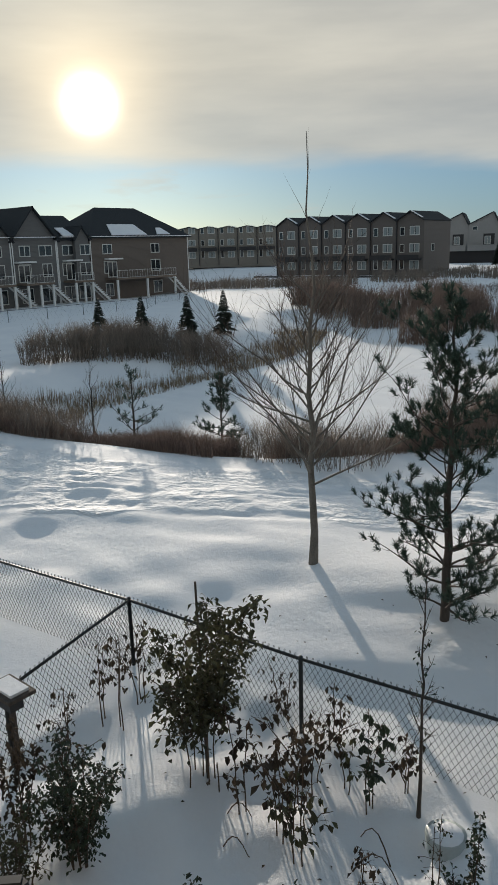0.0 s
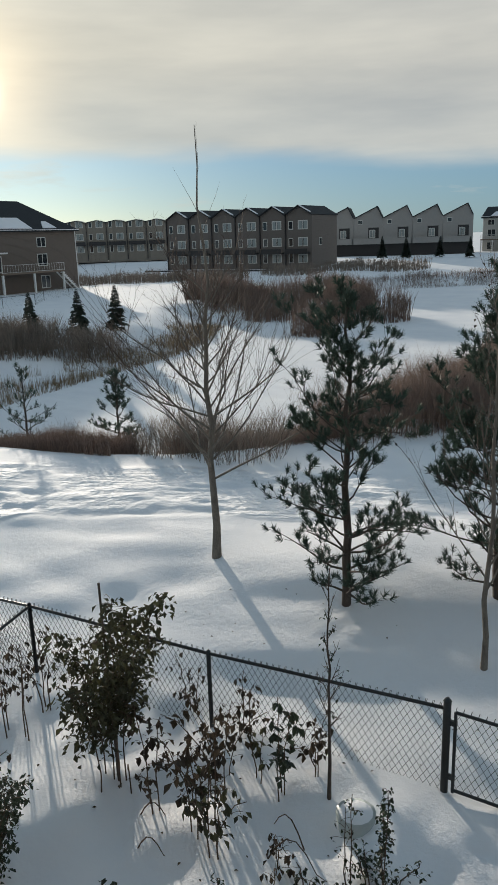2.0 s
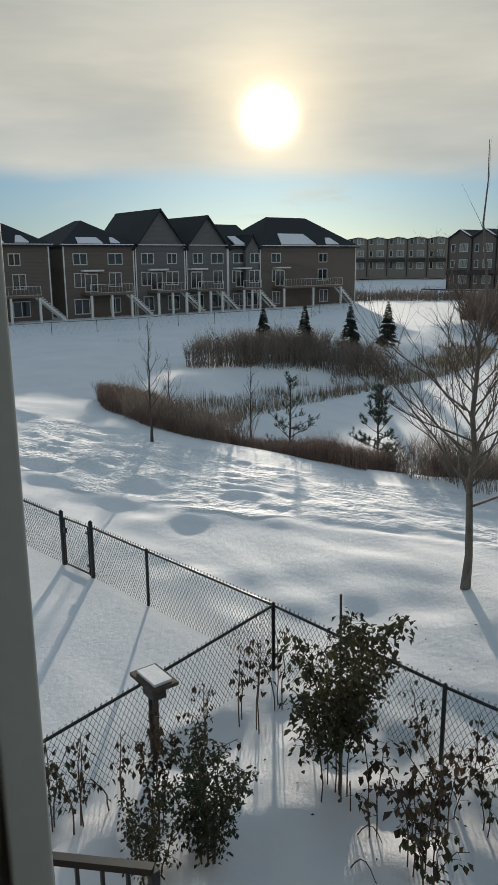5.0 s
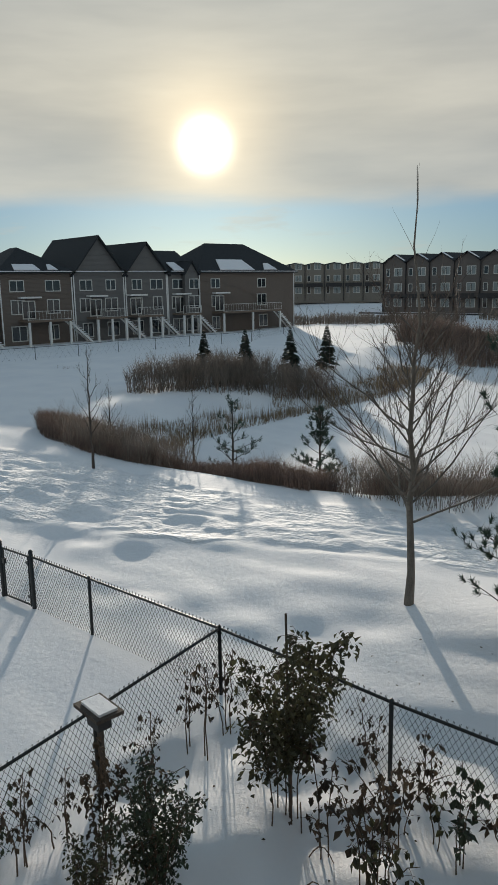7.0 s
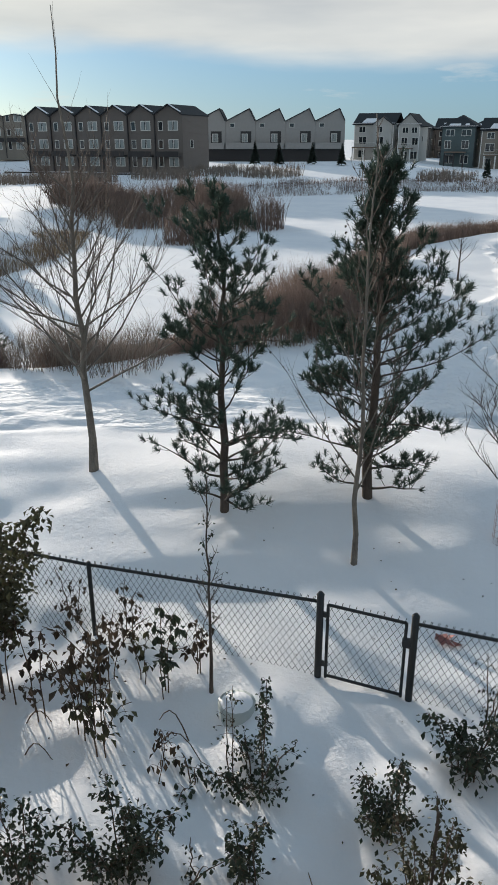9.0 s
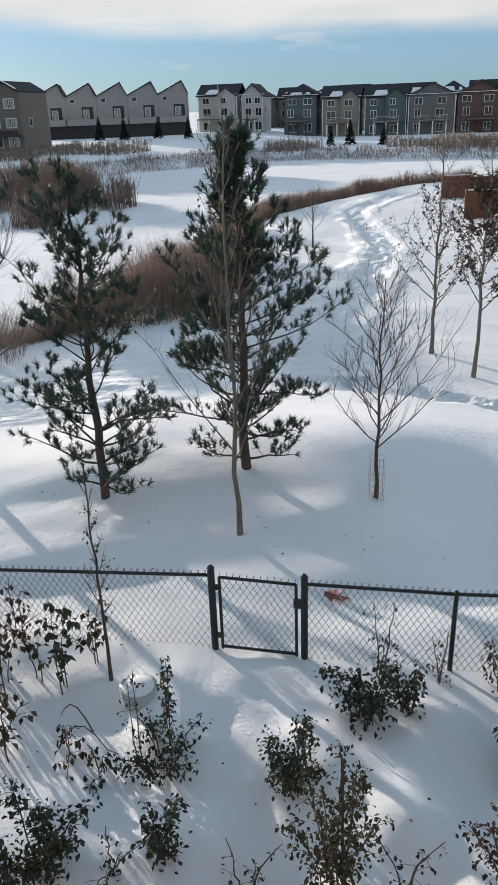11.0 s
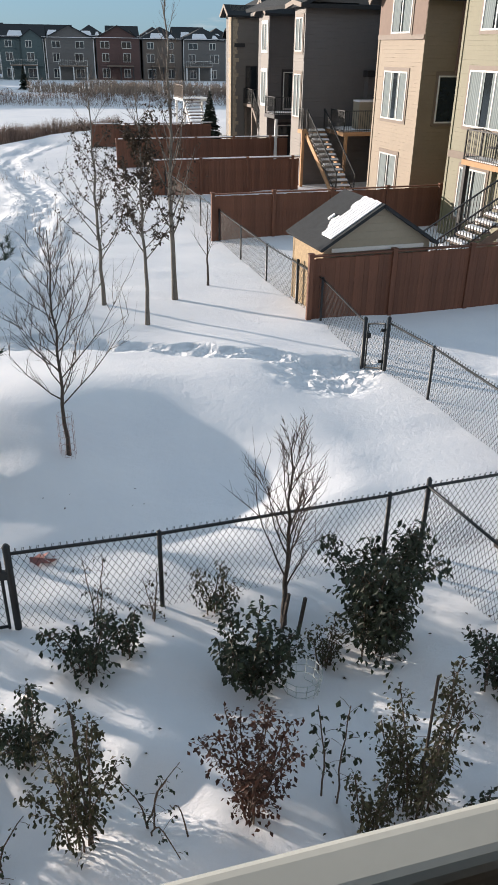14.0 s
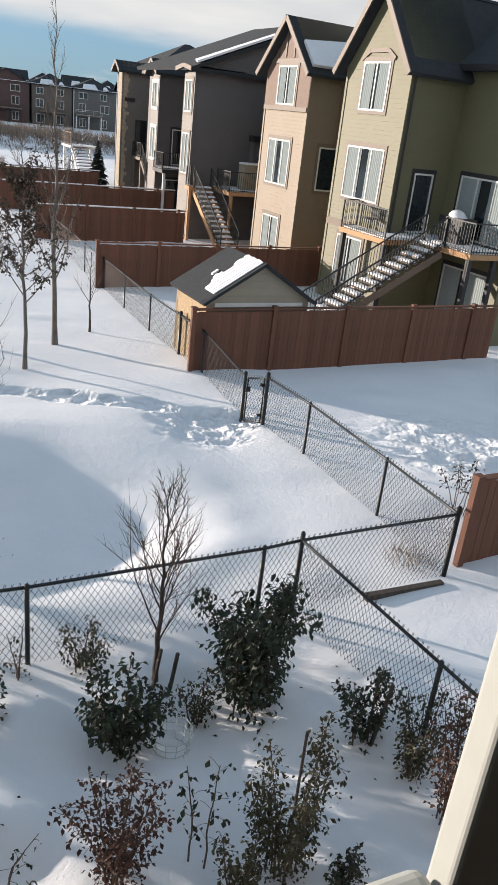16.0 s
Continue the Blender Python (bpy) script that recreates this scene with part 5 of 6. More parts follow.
h4, W4 = house_shell("house", "dark taupe house with a glazed deck door", 48.9, 41.4, 12.1, 10, "grey", 8.6, 2.3, (6.2, 7.5, 2.0, "grey", 8.6, 0.5))
part("rear_siding", Geo().box(6.22, -2.03, 0.0, 7.48, -2.0, 8.3), M["taupe"], h4)
window(h4, "rear", 6.4, 3.3, 0.9, 1.9, -2.03, lights=2, trim="white")
window(h4, "rear", 6.4, 6.3, 0.9, 1.5, -2.03, lights=2, trim="white")
window(h4, "side", -1.0, 3.0, 0.95, 2.15, 7.5, "frame_white", 1, "dark_trim", False, "door")
window(h4, "side", -1.3, 0.1, 1.1, 2.0, 7.5, "frame_white", 1, "dark_trim", False, "door")
d4 = thing("deck", "raised deck with black railings and dark open stairs", "deck", h4.matrix_world.translation, RZ)
part("deck_floor", Geo().box(7.52, -2.2, 2.6, 9.3, 1.6, 2.82), M["dark_trim"], d4)
part("snow_cap", Geo().box(7.6, -2.1, 2.825, 9.2, 1.5, 2.93), M["snow"], d4)
railing(d4, (9.25, -2.15, 2.8), (9.25, 1.55, 2.8))
railing(d4, (7.55, -2.15, 2.8), (9.25, -2.15, 2.8))
for x, y in ((9.1, -2.0), (9.1, 1.4), (9.1, -0.4)):
    part("post", Geo().box(x - 0.07, y - 0.07, -0.2, x + 0.07, y + 0.07, 2.6), M["white"], d4)

h5, W5 = house_shell("house", "taupe house with a stone corner at the row's end", 59.0, 51.4, 13.3, 8, "taupe", 8.8, 2.3, (6.5, 7.6, 2.4, "taupe", 8.8, 0.4))
g = Geo()
rr = random.Random(8)
for k in range(35):
    z = -0.2 + k * 0.25
    wdt = rnd(rr, 0.3, 0.6)
    g.box(7.60, -2.44, z, 7.65, -2.44 + wdt, z + 0.24).box(7.62 - wdt, -2.45, z, 7.62, -2.4, z + 0.24)
part("stone_corner", g, M["stone"], h5)
window(h5, "side", -1.3, 3.1, 0.9, 2.2, 7.6, "dark_trim", 1, None, False, "door")
part("vent", Geo().box(7.604, -2.2, 6.5, 7.68, -1.4, 6.75), M["dark_trim"], h5)
d5 = thing("deck", "raised deck with dark open stairs down to the yard", "deck", h5.matrix_world.translation, RZ)
part("deck_floor", Geo().box(7.65, -1.5, 2.6, 9.6, 1.6, 2.8), M["trim_brown"], d5)
railing(d5, (9.55, -1.45, 2.8), (9.55, 1.55, 2.8))
railing(d5, (7.7, -1.45, 2.8), (9.55, -1.45, 2.8))
stairs(d5, (12.6, -1.4, 0.1), (9.6, -1.4, 2.7), 1.1, 13, "trim_brown", False, True, (0, 1))
for x in (7.8, 9.4):
    part("post", Geo().box(x - 0.07, -1.4, -0.2, x + 0.07, -1.25, 2.6), M["trim_brown"], d5)
cs = lot(8.6, 60.0)
d6 = thing("deck", "grey deck with snowy stairs at the row's end", "deck", (cs.x, cs.y, 0), RZ)
part("deck_floor", Geo().box(0, 0, 2.6, 3.0, 2.6, 2.78), M["white"], d6)
railing(d6, (0.05, 0.05, 2.75), (2.95, 0.05, 2.75), mat="trim_brown")
stairs(d6, (6.0, 0.1, 0.1), (3.0, 0.1, 2.7), 1.3, 12, "white", True, False, (0, 1))
for x, y in ((0.2, 0.2), (2.8, 0.2), (0.2, 2.4), (2.8, 2.4)):
    part("post", Geo().box(x - 0.08, y - 0.08, -0.2, x + 0.08, y + 0.08, 2.6), M["white"], d6)

# shed behind the near board fence
so = lot(0.35, 12.5)
shed = thing("garden_shed", "small shed with OSB side and snowy shingled roof", "shed", (so.x, so.y, gz(so.x, so.y)), RZ)
SW, SD, SH, SR = 2.05, 3.1, 1.95, 0.95
part("wall", Geo().box(0, 0, -0.1, SW, SD, SH), M["shed_siding"], shed)
for x in (0.0, SW):
    g = Geo()
    g.add([Vector((x, 0, SH)), Vector((x, SD, SH)), Vector((x, SD / 2, SH + SR))], [(0, 1, 2)])
    part("gable", g, M["shed_siding"], shed)
part("osb_side", Geo().box(-0.02, -0.03, -0.1, SW + 0.02, -0.004, SH), M["osb"], shed)
part("roof", gable_roof(0, SW, 0, SD, SH + 0.02, SR, 0.2, 0.08, "x"), M["shingle"], shed)
part("door_track", Geo().box(SW + 0.004, 0.2, 1.72, SW + 0.05, SD - 0.2, 1.82), M["white"], shed)
k = SR / (SD / 2)
g = Geo()
for i in range(22):
    for j in range(16):
        y0, x0 = 0.15 + j * 0.085, -0.1 + i * 0.1
        edge_ = lumpy(np.array([x0 * 2.6]), np.array([y0 * 3.4]), 1.0, 4)[0] * 0.35 + lumpy(np.array([x0]), np.array([y0]), 0.13, 9)[0] * 0.12
        if edge_ + (x0 - 1.15) * 0.8 + (y0 - 0.9) * 0.6 < 0.0 or y0 > SD / 2 - 0.09:
            continue
        h = 0.03 + 0.012 * ((i * 5 + j * 3) % 3)
        q = [Vector((x, y, SH + 0.026 + k * y)) for x, y in ((x0, y0), (x0 + 0.1, y0), (x0 + 0.1, y0 + 0.085), (x0, y0 + 0.085))]
        g.add(q + [v + Vector((0, 0, h)) for v in q], [(4, 5, 6, 7), (0, 1, 5, 4), (1, 2, 6, 5), (2, 3, 7, 6), (3, 0, 4, 7)])
tagged(part("roof_snow", g, M["snow"], shed), kind="stuff")


def roof_snow(parent, pts, th=0.12):
    g = Geo()
    slab(g, pts, th)
    part("roof_snow", g, M["snow"], parent, "patch of snow on the roof")


kk = 1.75 / 1.85
roof_snow(h2, [(7.75, -2.5, 8.6 - 0.25 * kk + 0.2), (6.8, -2.5, 8.6 + 0.7 * kk + 0.2), (6.5, 1.0, 8.6 + 1.0 * kk + 0.2), (7.75, 2.0, 8.6 - 0.25 * kk + 0.2)])
roof_snow(h1, [(7.7, 2.0, 9.0), (7.7, 8.0, 9.0), (6.0, 7.0, 10.25), (5.6, 4.0, 10.55)])
roof_snow(h3, [(7.9, -2.9, 8.66), (6.9, -2.6, 8.66 + 0.3 * KR), (7.1, 3.6, 8.66 + 6.5 * KR), (7.9, 3.9, 8.66 + 6.8 * KR)], 0.1)


def far_house(label, x, y, rz, w, d, walls, wall, roof_h, style, seed, base=0.0, trim="white", eave=8.0, group=""):
    """A walk-out house seen from behind across the pond: three storeys, deck, windows, hip or gable roof."""
    r = random.Random(seed)
    top = thing("house", label, "house", (x, y, base), rz, group=group)
    part("wall", Geo().box(0, 0, -1.0, w, d, eave), M[wall], top)
    if style == "hip":
        part("roof", hip_roof(0, w, 0, d, eave, roof_h), M["shingle"], top)
    elif style == "gable":
        part("roof", gable_roof(0, w, 0, d, eave, roof_h, along="y"), M["shingle"], top)
        g = Geo()
        g.add([Vector((0, 0, eave)), Vector((w, 0, eave)), Vector((w / 2, 0, eave + roof_h))], [(0, 1, 2)])
        part("gable", g, M[wall], top)
    else:
        part("roof", gable_roof(0, w, 0, d, eave, roof_h, along="x"), M["shingle"], top)
        x0 = w * 0.5
        g = Geo().box(x0, -0.6, 2.6, w - 0.3, 0, eave)
        g.add([Vector((x0, -0.6, eave)), Vector((w - 0.3, -0.6, eave)), Vector(((x0 + w - 0.3) / 2, -0.6, eave + 1.5))], [(0, 1, 2)])
        part("bay_wall", g, M[wall], top)
        part("bay_roof", gable_roof(x0, w - 0.3, -0.6, d / 2, eave, 1.5, 0.3), M["shingle"], top)
    if style != "gable":
        ks = roof_h / (d / 2 + 0.45)
        for fa, fb, ta, tb in ((0.20, 0.55, 0.2, 2.3), (0.66, 0.80, 0.3, 1.6)):
            g = Geo()
            slab(g, [(w * fa, ta - 0.45, eave + ks * ta + 0.14), (w * fb, ta - 0.45, eave + ks * ta + 0.14), (w * (fb - 0.04), tb - 0.45, eave + ks * tb + 0.14), (w * (fa + 0.05), tb - 0.45, eave + ks * tb + 0.14)], 0.12)
            part("roof_snow", g, M["snow"], top)
    yw = 0.0
    for z, hh in ((0.4, 1.8), (3.5, 1.7), (6.1, 1.35)):
        for k in range(2):
            ww = rnd(r, 1.3, 2.1)
            u = w * (0.10 + 0.48 * k) + rnd(r, 0, 0.4)
            at = -0.6 if (style == "cross" and k == 1 and z > 2) else yw
            window(top, "rear", u, z, ww, hh, at, "frame_white", 2, None, False, bar=0.1)
    window(top, "side", d * 0.3, 4.2, 1.2, 1.3, w, "frame_white", 1, None, False, bar=0.1)
    part("eave_snow", Geo().box(-0.4, -0.5, eave + 0.005, w + 0.4, -0.2, eave + 0.09), M["snow"], top)
    part("corner_trim", Geo().box(-0.03, -0.04, 0, 0.12, 0.0, eave - 0.2), M[trim], top)
    part("corner_trim", Geo().box(w - 0.12, -0.04, 0, w + 0.03, 0.0, eave - 0.2), M[trim], top)
    u0 = w * rnd(r, 0.0, 0.25)
    u1 = u0 + w * 0.6
    part("deck", Geo().box(u0, -2.6, 2.65, u1, -0.02, 2.9), M["trim_brown"], top)
    for xx in (u0 + 0.15, (u0 + u1) / 2, u1 - 0.15):
        part("deck_post", Geo().box(xx - 0.12, -2.55, -1.0, xx + 0.12, -2.3, 2.65), M[trim], top)
    railing(top, (u0, -2.55, 2.85), (u1, -2.55, 2.85), 1.05, 0.45, trim)
    if group == "houses on the west bank":
        window(top, "rear", u0 + 0.5, 2.95, 1.7, 2.15, -0.05, "frame_white", 2, None, False, "door", 0.12)
        part("porch_beam", Geo().box(u0 + 0.1, -0.9, 5.35, u0 + 2.7, 0, 5.55), M[trim], top)
        stairs(top, (u1 + 3.2, -1.9, 0.0), (u1, -1.9, 2.8), 1.0, 12, "white", True, False, (0, 1))
    return top


M["far_teal"] = siding("far_teal", (0.07, 0.105, 0.11))
M["far_grey"] = siding("far_grey", (0.13, 0.128, 0.125))
M["far_brown"] = siding("far_brown", (0.13, 0.105, 0.088))
M["far_beige"] = siding("far_beige", (0.21, 0.19, 0.16))
M["far_white"] = siding("far_white", (0.45, 0.45, 0.43))
M["far_red"] = siding("far_red", (0.10, 0.055, 0.05))
M["town_dark"] = siding("town_dark", (0.12, 0.105, 0.095))
M["town_light"] = siding("town_light", (0.29, 0.285, 0.275))
NORTH = [(-54.4, 9.5, "far_white", "cross", "white"), (-43.7, 5.0, "far_white", "gable", "white"), (-32.5, 7.4, "far_teal", "hip", "dark_trim"), (-23.8, 8.3, "far_beige", "cross", "white"),
         (-14.3, 9.1, "far_teal", "cross", "white"), (-4.8, 10.0, "far_grey", "gable", "white"), (5.6, 9.4, "far_red", "gable", "dark_trim"), (15.5, 8.6, "far_brown", "hip", "dark_trim"), (24.4, 9.5, "far_grey", "hip", "white"),
         (35.0, 9.0, "far_brown", "cross", "dark_trim")]
WORDS = {"far_white": "white", "far_teal": "dark teal", "far_beige": "beige", "far_grey": "dark grey", "far_red": "dark red-brown", "far_brown": "dark brown"}
for i, (x, w, m, st, tr) in enumerate(NORTH):
    far_house("%s walk-out house with deck across the frozen pond" % WORDS[m], x, 185 + (6 if i < 2 else 0), 0, w, 10, 0, m, 2.4, st, 300 + i, gz(x, 185), tr, 8.1, "houses across the pond")
for i in range(12):
    far_house("distant dark roofed house behind the row across", -50 + i * 8.6, 222 + (i * 37 % 11), 0, 7.8, 9, 0, ("far_grey", "far_brown", "far_beige")[i % 3], 2.6, ("hip", "cross")[i % 2], 400 + i, 0.6, "dark_trim", 8.3, "houses across the pond")
WEST = [(24.0, 11.5, "far_brown", "hip", 3.4), (37.2, 9.2, "far_brown", "hip", 3.0), (46.6, 7.2, "far_grey", "gable", 4.4), (54.0, 6.5, "far_grey", "gable", 3.8), (60.6, 5.0, "far_grey", "cross", 3.0), (66.0, 18.5, "far_brown", "hip", 4.2)]
for i, (y, w, m, st, rh) in enumerate(WEST):
    far_house("%s walk-out house with white trim beyond the snowy bank" % WORDS[m], -84.5, y, 90, w, 11, 0, m, rh, st, 330 + i, 0.0, "white", 8.4, "houses on the west bank")
for i, (y, w) in enumerate(((8, 11), (-6, 11), (-20, 12))):
    far_house("dark brown walk-out house with white trim beyond the bank", -80 + i * 3, y, 90, w, 11, 0, "far_brown", 2.6, "cross", 350 + i, 0.0, "white", 8.4, "houses on the west bank")


def town_row(label, p, q, units, wall, height, base, rise, seed, mono=False):
    p, q = Vector(p), Vector(q)
    L = (q - p).length / units
    ang = math.degrees(math.atan2(q.y - p.y, q.x - p.x))
    for i in range(units):
        o = p.lerp(q, i / units)
        top = thing("town_house", label, "town house", (o.x, o.y, base), ang, group=label)
        d = 11.0
        part("wall", Geo().box(0.02, 0, -1.5, L - 0.02, d, height), M[wall], top)
        if mono:
            g = Geo()
            V = [Vector((0.02, 0, height)), Vector((L - 0.02, 0, height)), Vector((L * 0.80, 0, height + rise))]
            g.add(V, [(0, 1, 2)])
            part("gable", g, M[wall], top)
            g = Geo()
            slab(g, [(0, -0.3, height), (L * 0.80, -0.3, height + rise), (L * 0.80, d, height + rise), (0, d, height)], 0.2)
            slab(g, [(L * 0.80, -0.3, height + rise), (L, -0.3, height), (L, d, height), (L * 0.80, d, height + rise)], 0.2)
            part("roof", g, M["shingle"], top)
        else:
            part("roof", gable_roof(0, L, -0.3, d, height, rise, 0.15), M["shingle"], top)
            g = Geo()
            g.add([Vector((0, 0, height)), Vector((L, 0, height)), Vector((L / 2, 0, height + rise))], [(0, 1, 2)])
            part("gable", g, M[wall], top)
            part("roof_snow", Geo().beam((L * 0.55, -0.2, height + rise * 0.9 + 0.1), (L * 0.95, -0.2, height + rise * 0.15 + 0.1), 0.6, 0.08), M["snow"], top)
        for z in () if mono else (0.9, 3.9, 6.9):
            window(top, "rear", L * 0.48, z, L * 0.36, 1.6, 0.0, "frame_white", 2, None, True, bar=0.12)
            window(top, "rear", L * 0.12, z, L * 0.17, 1.5 if z > 1 else 2.0, 0.0, "frame_white", 1, None, False, bar=0.1)
        if mono:
            part("lower_storey", Geo().box(0.0, -0.06, -1.5, L, -0.003, 2.7), M["dark_trim"], top)
            # no recess is cut: a flat dark panel paints the loggia's shade
            part("loggia_shade", Geo().box(L * 0.5, -0.05, 4.0, L * 0.86, -0.003, 6.4), M["dark_trim"], top)
            window(top, "rear", L * 0.54, 4.1, L * 0.2, 1.8, -0.05, "frame_white", 2, None, True, bar=0.12)
            window(top, "rear", L * 0.14, 7.2, L * 0.16, 0.9, 0.0, "frame_white", 1, None, False, bar=0.1)
            part("terrace_wall", Geo().box(0.05, -1.6, 2.7, L * 0.95, -0.06, 4.0), M[wall], top)
        window(top, "side", 3.0, 4.0, 1.2, 1.4, L - 0.02, "frame_white", 1, None, False, bar=0.1)
        if not mono:
            part("balcony", Geo().box(L * 0.08, -1.2, 2.6, L * 0.92, 0, 2.8).box(L * 0.08, -1.2, 2.8, L * 0.92, -1.12, 3.5), M["dark_trim"], top)
        if not mono:
            part("divider", Geo().box(-0.05, -0.25, -1.0, 0.1, 0, height), M["dark_trim"], top)


town_row("dark three-storey town house in a terrace across the pond", (-99.5, 125.3), (-66.9, 126.4), 6, "town_dark", 9.6, 0.8, 1.6, 1)
town_row("pale grey town house with a pitched roof across the pond", (-84, 165.2), (-52.7, 177.3), 5, "town_light", 8.6, 1.5, 2.6, 2, True)
town_row("pale low town house in a terrace far across the bank", (-150, 133), (-124.5, 156.5), 7, "far_beige", 8.2, 3.2, 0.5, 3)
part("retaining_wall", Geo().box(-14, -0.4, -1.5, 26, 0, 0.0, pose(-88, 121.5, 0.7, 0, 0, 2)), M["dark_trim"])
tagged(bpy.data.objects["retaining_wall"], "low dark retaining wall before the dark town houses", "wall")
chain_run("long low wire fence before the western houses", [(-66, 14 + 4.5 * i) for i in range(11)] + [(-70, 64), (-74, 72), (-78, 80)], 1.15, cell=0.6)


# ---- small things in the yards ----
x, y, z = onto(-7.87, 4.34)
fd = thing("bird_table", "dark wooden bird table with snow on its roof", "bird table", (x, y, z))
part("post", Geo().box(-0.035, -0.035, -0.2, 0.035, 0.035, 0.9), M["bark"], fd)
part("house", Geo().box(-0.14, -0.1, 0.9, 0.14, 0.1, 1.12), M["dark_trim"], fd)
part("roof", Geo().box(-0.3, -0.2, 1.12, 0.3, 0.2, 1.17), M["bark"], fd)
part("snow_cap", Geo().box(-0.22, -0.13, 1.172, 0.24, 0.14, 1.21), M["snow"], fd)

x, y, z = onto(1.98, 5.95)
bk = thing("wire_basket", "half-buried wire basket in the snow", "basket", (x, y, z))
for k in range(4):
    rr_, zz = 0.2 + 0.015 * k, -0.05 + 0.1 * k
    part("ring", Geo().tube([(rr_ * math.cos(a * 0.5236), rr_ * math.sin(a * 0.5236), zz) for a in range(13)], 0.006, 4), M["plastic"], bk)
for a in range(12):
    c, s = math.cos(a * 0.5236), math.sin(a * 0.5236)
    part("wire", Geo().tube([(0.2 * c, 0.2 * s, -0.05), (0.245 * c, 0.245 * s, 0.26)], 0.005, 4), M["plastic"], bk)

x, y, z = onto(-3.0, 6.55)
pt = thing("garden_pot", "pale plastic pot half full of snow", "pot", (x, y, z - 0.06))
part("pot_wall", Geo().tube([(0, 0, -0.1), (0, 0, 0.2)], [0.19, 0.23], 14), M["plastic"], pt, smooth=True)
part("snow_cap", Geo().tube([(0, 0, 0.19), (0, 0, 0.23), (0, 0, 0.26)], [0.21, 0.15, 0.04], 14), M["snow"], pt, smooth=True)

x, y, z = onto(-0.9, 8.9)
sc = thing("cloth_scrap", "torn red cloth scrap lying on the snow", "scrap", (x, y, z))
g = Geo()
rr = random.Random(2)
for k in range(7):
    a = k * 0.9
    g.add([Vector((0, 0, 0.05)), Vector((0.22 * math.cos(a) * rnd(rr, .5, 1.2), 0.14 * math.sin(a), 0.03 + 0.05 * rr.random())), Vector((0.2 * math.cos(a + 0.8), 0.14 * math.sin(a + 0.8) * rnd(rr, .5, 1.2), 0.02))], [(0, 1, 2)])
part("cloth", g, M["terracotta"], sc)

for x, y, h in ((2.0, 6.9, 0.6), (2.2, 6.85, 0.55), (4.2, 5.45, 0.9)):
    X, Y, Z = onto(x, y)
    ob = part("garden_stake", Geo().box(-0.018, -0.018, -0.2, 0.018, 0.018, h), M["bark"])
    ob.matrix_world = pose(X, Y, Z, 4, 5, 20)
    tagged(ob, "weathered wooden stake stuck in the snow", "stake")

# wire guard round the young tree
X, Y, Z = onto(-0.56, 11.99)
gd = thing("tree_guard", "thin reddish wire guard round a young trunk", "tree guard", (X, Y, Z))
M["guard"] = material("guard", (0.28, 0.16, 0.14), 0.6, var=0.2)
g = Geo()
for k in range(10):
    a = k * 0.628
    g.tube([(0.13 * math.cos(a), 0.13 * math.sin(a), -0.05), (0.13 * math.cos(a), 0.13 * math.sin(a), 0.75)], 0.0022, 3)
for k in range(7):
    g.tube([(0.13 * math.cos(a * 0.5236), 0.13 * math.sin(a * 0.5236), 0.02 + 0.12 * k) for a in range(13)], 0.0022, 3)
part("wire_mesh", g, M["guard"], gd)

# low edging and dry grass by the corner post of the side yard
e0, e1 = lot(-1.5, 0.1), lot(-0.1, 0.0)
part("edging_board", Geo().box(0, -0.05, -0.1, (e1 - e0).length, 0.05, 0.06, pose(e0.x, e0.y - 0.25, 0.02, 0, 0, 4)), M["bark"])
tagged(bpy.data.objects["edging_board"], "dark timber edging at the foot of the fence", "edging")
p = clumps(700, [(6.7, 8.9, 0.42)], 13)
stems_mesh("dry_grass", "tuft of dry yellow grass by the fence", p, tall(p, 0.25, 0.5, 13), "reed", 0.5, 0.006, fork=0)

# rail of the own deck below the window
dr = thing("deck_railing", "dark metal deck railing below the window", "railing", (-3.2, 1.1, 2.5))
railing(dr, (-1.6, -1.55, 0), (0.38, 0.40, 0), 1.0, 0.13)
part("deck_floor", Geo().box(-3.2, -2.0, -0.25, 0.5, -0.7, -0.02), M["trim_brown"], dr)
for xx in (-3.0, 0.3):
    part("post", Geo().box(xx - 0.07, -0.9, -3.4, xx + 0.07, -0.75, -0.25), M["trim_brown"], dr)

# ---- the window that the camera looks through, and the house round it ----
WY = 0.37
XL, XR, ZB, ZT = -1.26, 1.35, 5.0, 7.4
g = Geo().box(-5.5, WY, -1.5, XL, WY + 0.06, 9.0).box(XR, WY, -1.5, 5.0, WY + 0.2, 9.0).box(XL, WY, -1.5, XR, WY + 0.2, ZB).box(XL, WY, ZT, XR, WY + 0.2, 9.0)
tagged(part("wall_north", g, M["taupe"]), "house wall round the window", "wall", kind="structure")
tagged(part("wall_south", Geo().box(-5.5, -4.2, -1.5, 5.0, -4.0, 9.0), M["room"]), "plain room wall", "wall", kind="structure")
tagged(part("wall_west", Geo().box(-5.5, -4.0, -1.5, -5.3, WY, 9.0), M["room"]), "plain room wall", "wall", kind="structure")
tagged(part("wall_east", Geo().box(4.8, -4.0, -1.5, 5.0, WY, 9.0), M["room"]), "plain room wall", "wall", kind="structure")
tagged(part("floor", Geo().box(-5.3, -4.0, 4.6, 4.8, WY, 4.8), M["trim_brown"]), "room floor", "floor", kind="structure")
tagged(part("ceiling", Geo().box(-5.3, -4.0, 7.5, 4.8, WY, 7.7), M["white"]), "room ceiling", "ceiling", kind="structure")
wf = tagged(new("window_1"), "window with pale vinyl frame and crossbar", "window", kind="structure")
wf.location = (0, 0, 0)
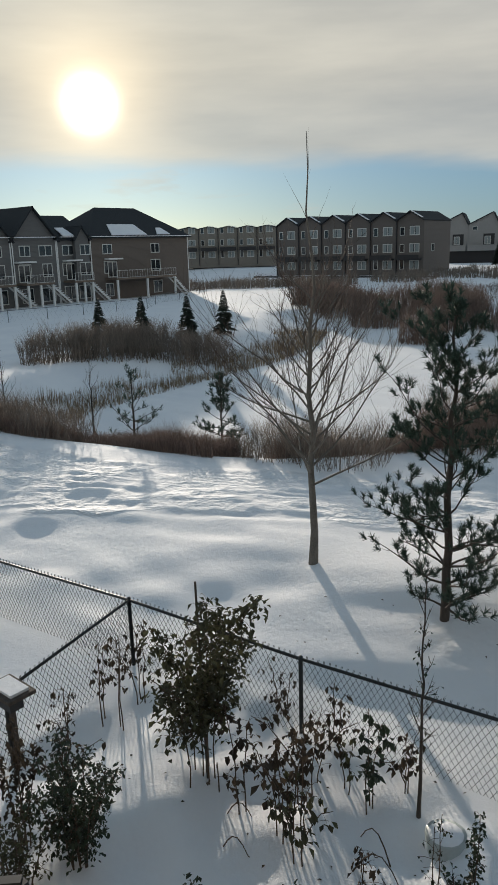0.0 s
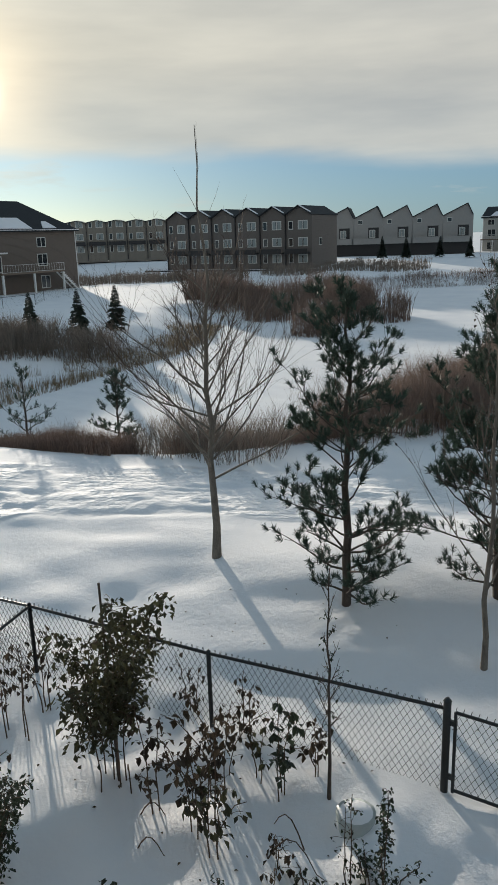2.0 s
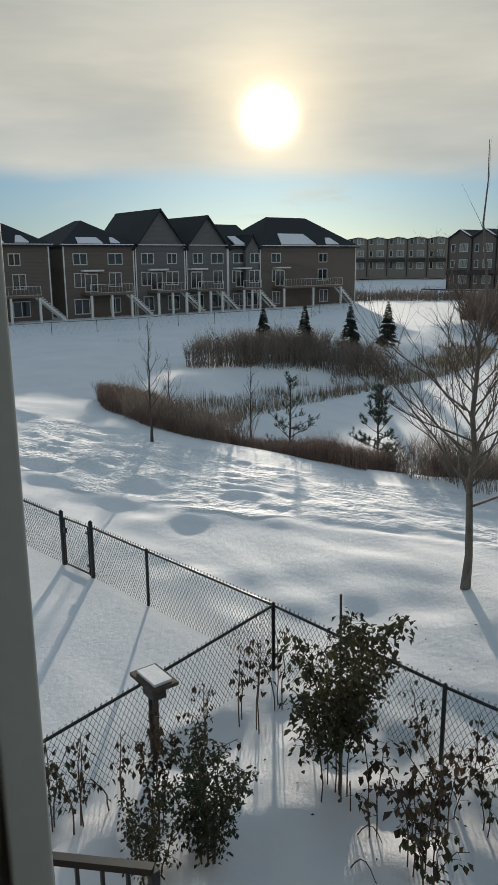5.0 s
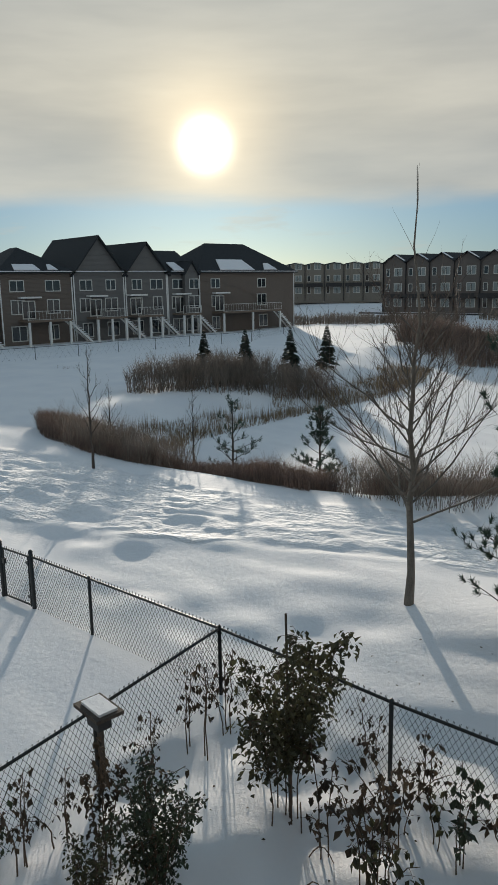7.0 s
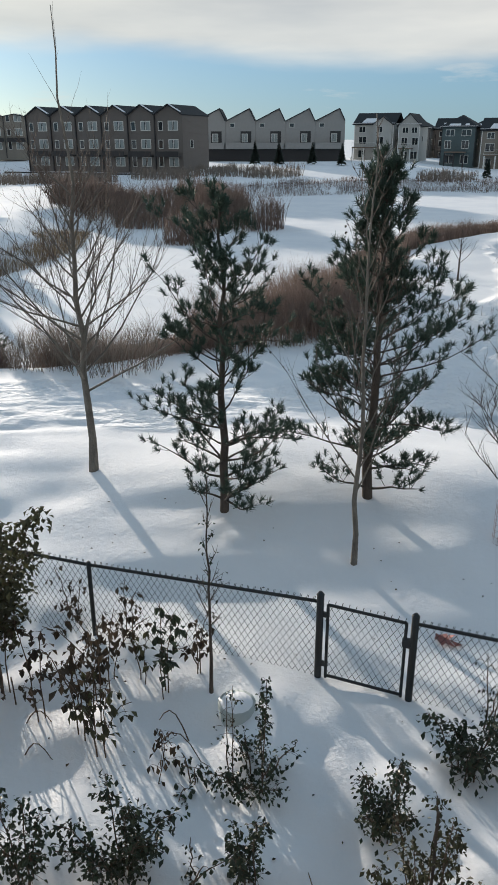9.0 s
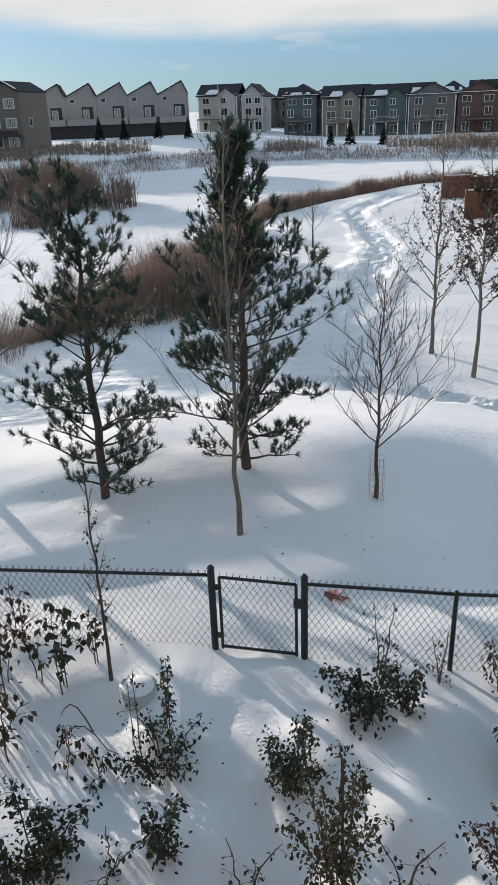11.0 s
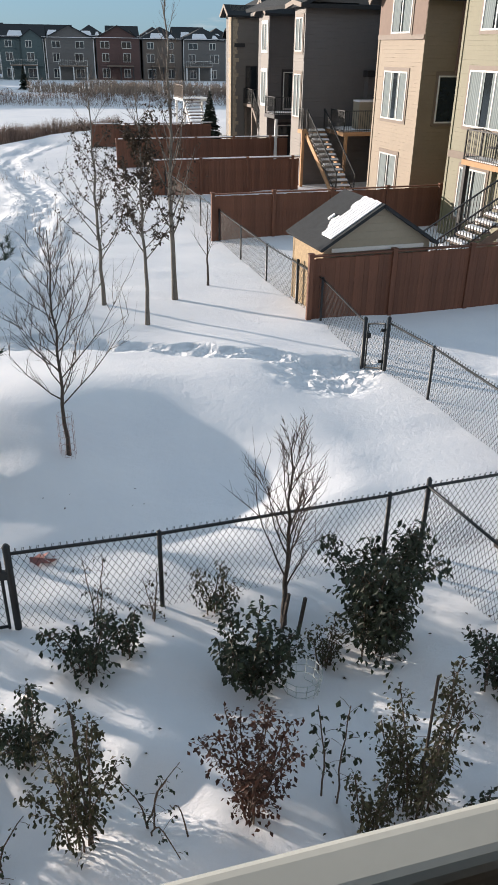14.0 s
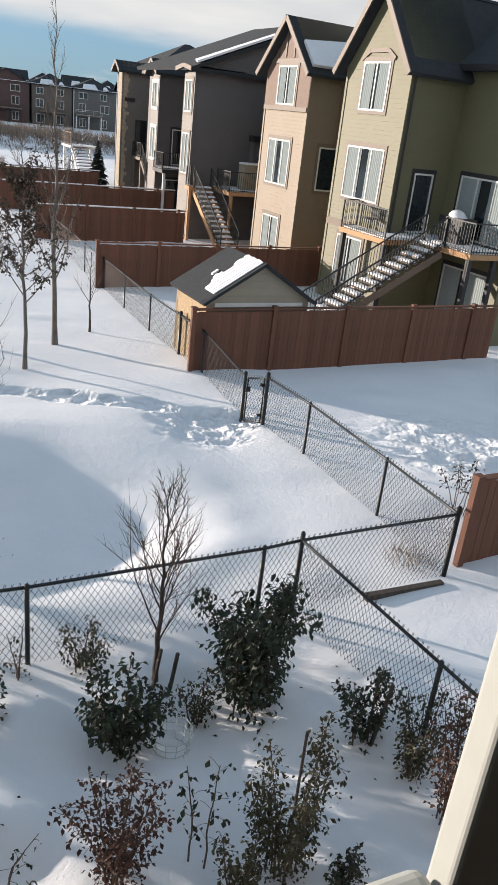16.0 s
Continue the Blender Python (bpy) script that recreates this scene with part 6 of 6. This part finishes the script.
for nm, b in (("window_frame", (XL, WY - 0.03, ZB, -1.18, WY + 0.05, ZT)), ("window_frame", (XR - 0.07, WY - 0.03, ZB, XR, WY + 0.09, ZT)), ("window_frame", (-1.18, WY - 0.03, ZB, XR - 0.07, WY + 0.09, ZB + 0.07)),
              ("window_frame", (-1.18, WY - 0.03, ZT - 0.07, XR - 0.07, WY + 0.09, ZT)), ("mullion", (0.49, WY - 0.01, ZB + 0.07, 0.575, WY + 0.03, ZT - 0.07)), ("crossbar", (-0.4, WY - 0.03, 5.645, 0.485, WY + 0.035, 5.712)),
              ("crossbar", (0.58, WY - 0.03, 5.645, XR - 0.075, WY + 0.035, 5.712))):
    ob = part(nm, Geo().box(*b), M["vinyl"], wf)
    bev = ob.modifiers.new("round", "BEVEL")
    bev.width, bev.segments = (0.018 if nm == "crossbar" else 0.008), 4
    if nm == "crossbar":
        ob.matrix_world = Matrix.Translation((0.53, WY, 0)) @ pose(0, 0, 0, 0, 0, 3.5) @ Matrix.Translation((-0.53, -WY, 0))

# bent stems, a shrub in the next yard and litter on the snow
for i, (x, y, ln, a) in enumerate(((-5.2, 5.4, 0.42, 0.3), (-4.9, 5.0, 0.4, 0.2), (-5.5, 5.6, 0.5, 2.4), (-3.6, 5.6, 0.7, 0.1), (-3.3, 5.9, 0.6, 2.9), (-6.9, 3.7, 0.9, 0.7), (-4.6, 3.9, 0.35, 0.5), (0.5, 4.4, 0.4, 1.9), (1.0, 5.2, 0.35, 2.2))):
    X, Y, Z = onto(x, y)
    c, s_ = math.cos(a), math.sin(a)
    g = Geo().tube([(c * ln * k / 6, s_ * ln * k / 6, ln * 0.55 * math.sin(math.pi * min(1, k / 5.2)) - 0.02) for k in range(7)], [0.010 - 0.001 * k for k in range(7)], 4)
    ob = part("bent_stem", g, M["cane"])
    ob.location = (X, Y, Z)
    tagged(ob, "bent bare stem arching out of the snow", "stem")
shrub("small shrub with few dry leaves behind the fence", 8.5, 10.2, 1.15, 0.9, 260, "leaf_brown", 6, 60, 0.08, 1.0, "garden_bush", 0.5, 0.6)
rs = np.random.RandomState(77)
g = Geo()
rr = random.Random(77)
for k in range(150):
    x, y = rs.uniform(-7.5, 4.8), rs.uniform(3.2, 10.8)
    leaf(g, rr, Vector((x, y, gz(x, y) + 0.012)), rnd(rr, 0.03, 0.06), 0.1)
ob = part("fallen_leaves", g, M["leaf_brown"])
tagged(ob, "scattered dry leaves lying on the snow", "leaves", kind="stuff")
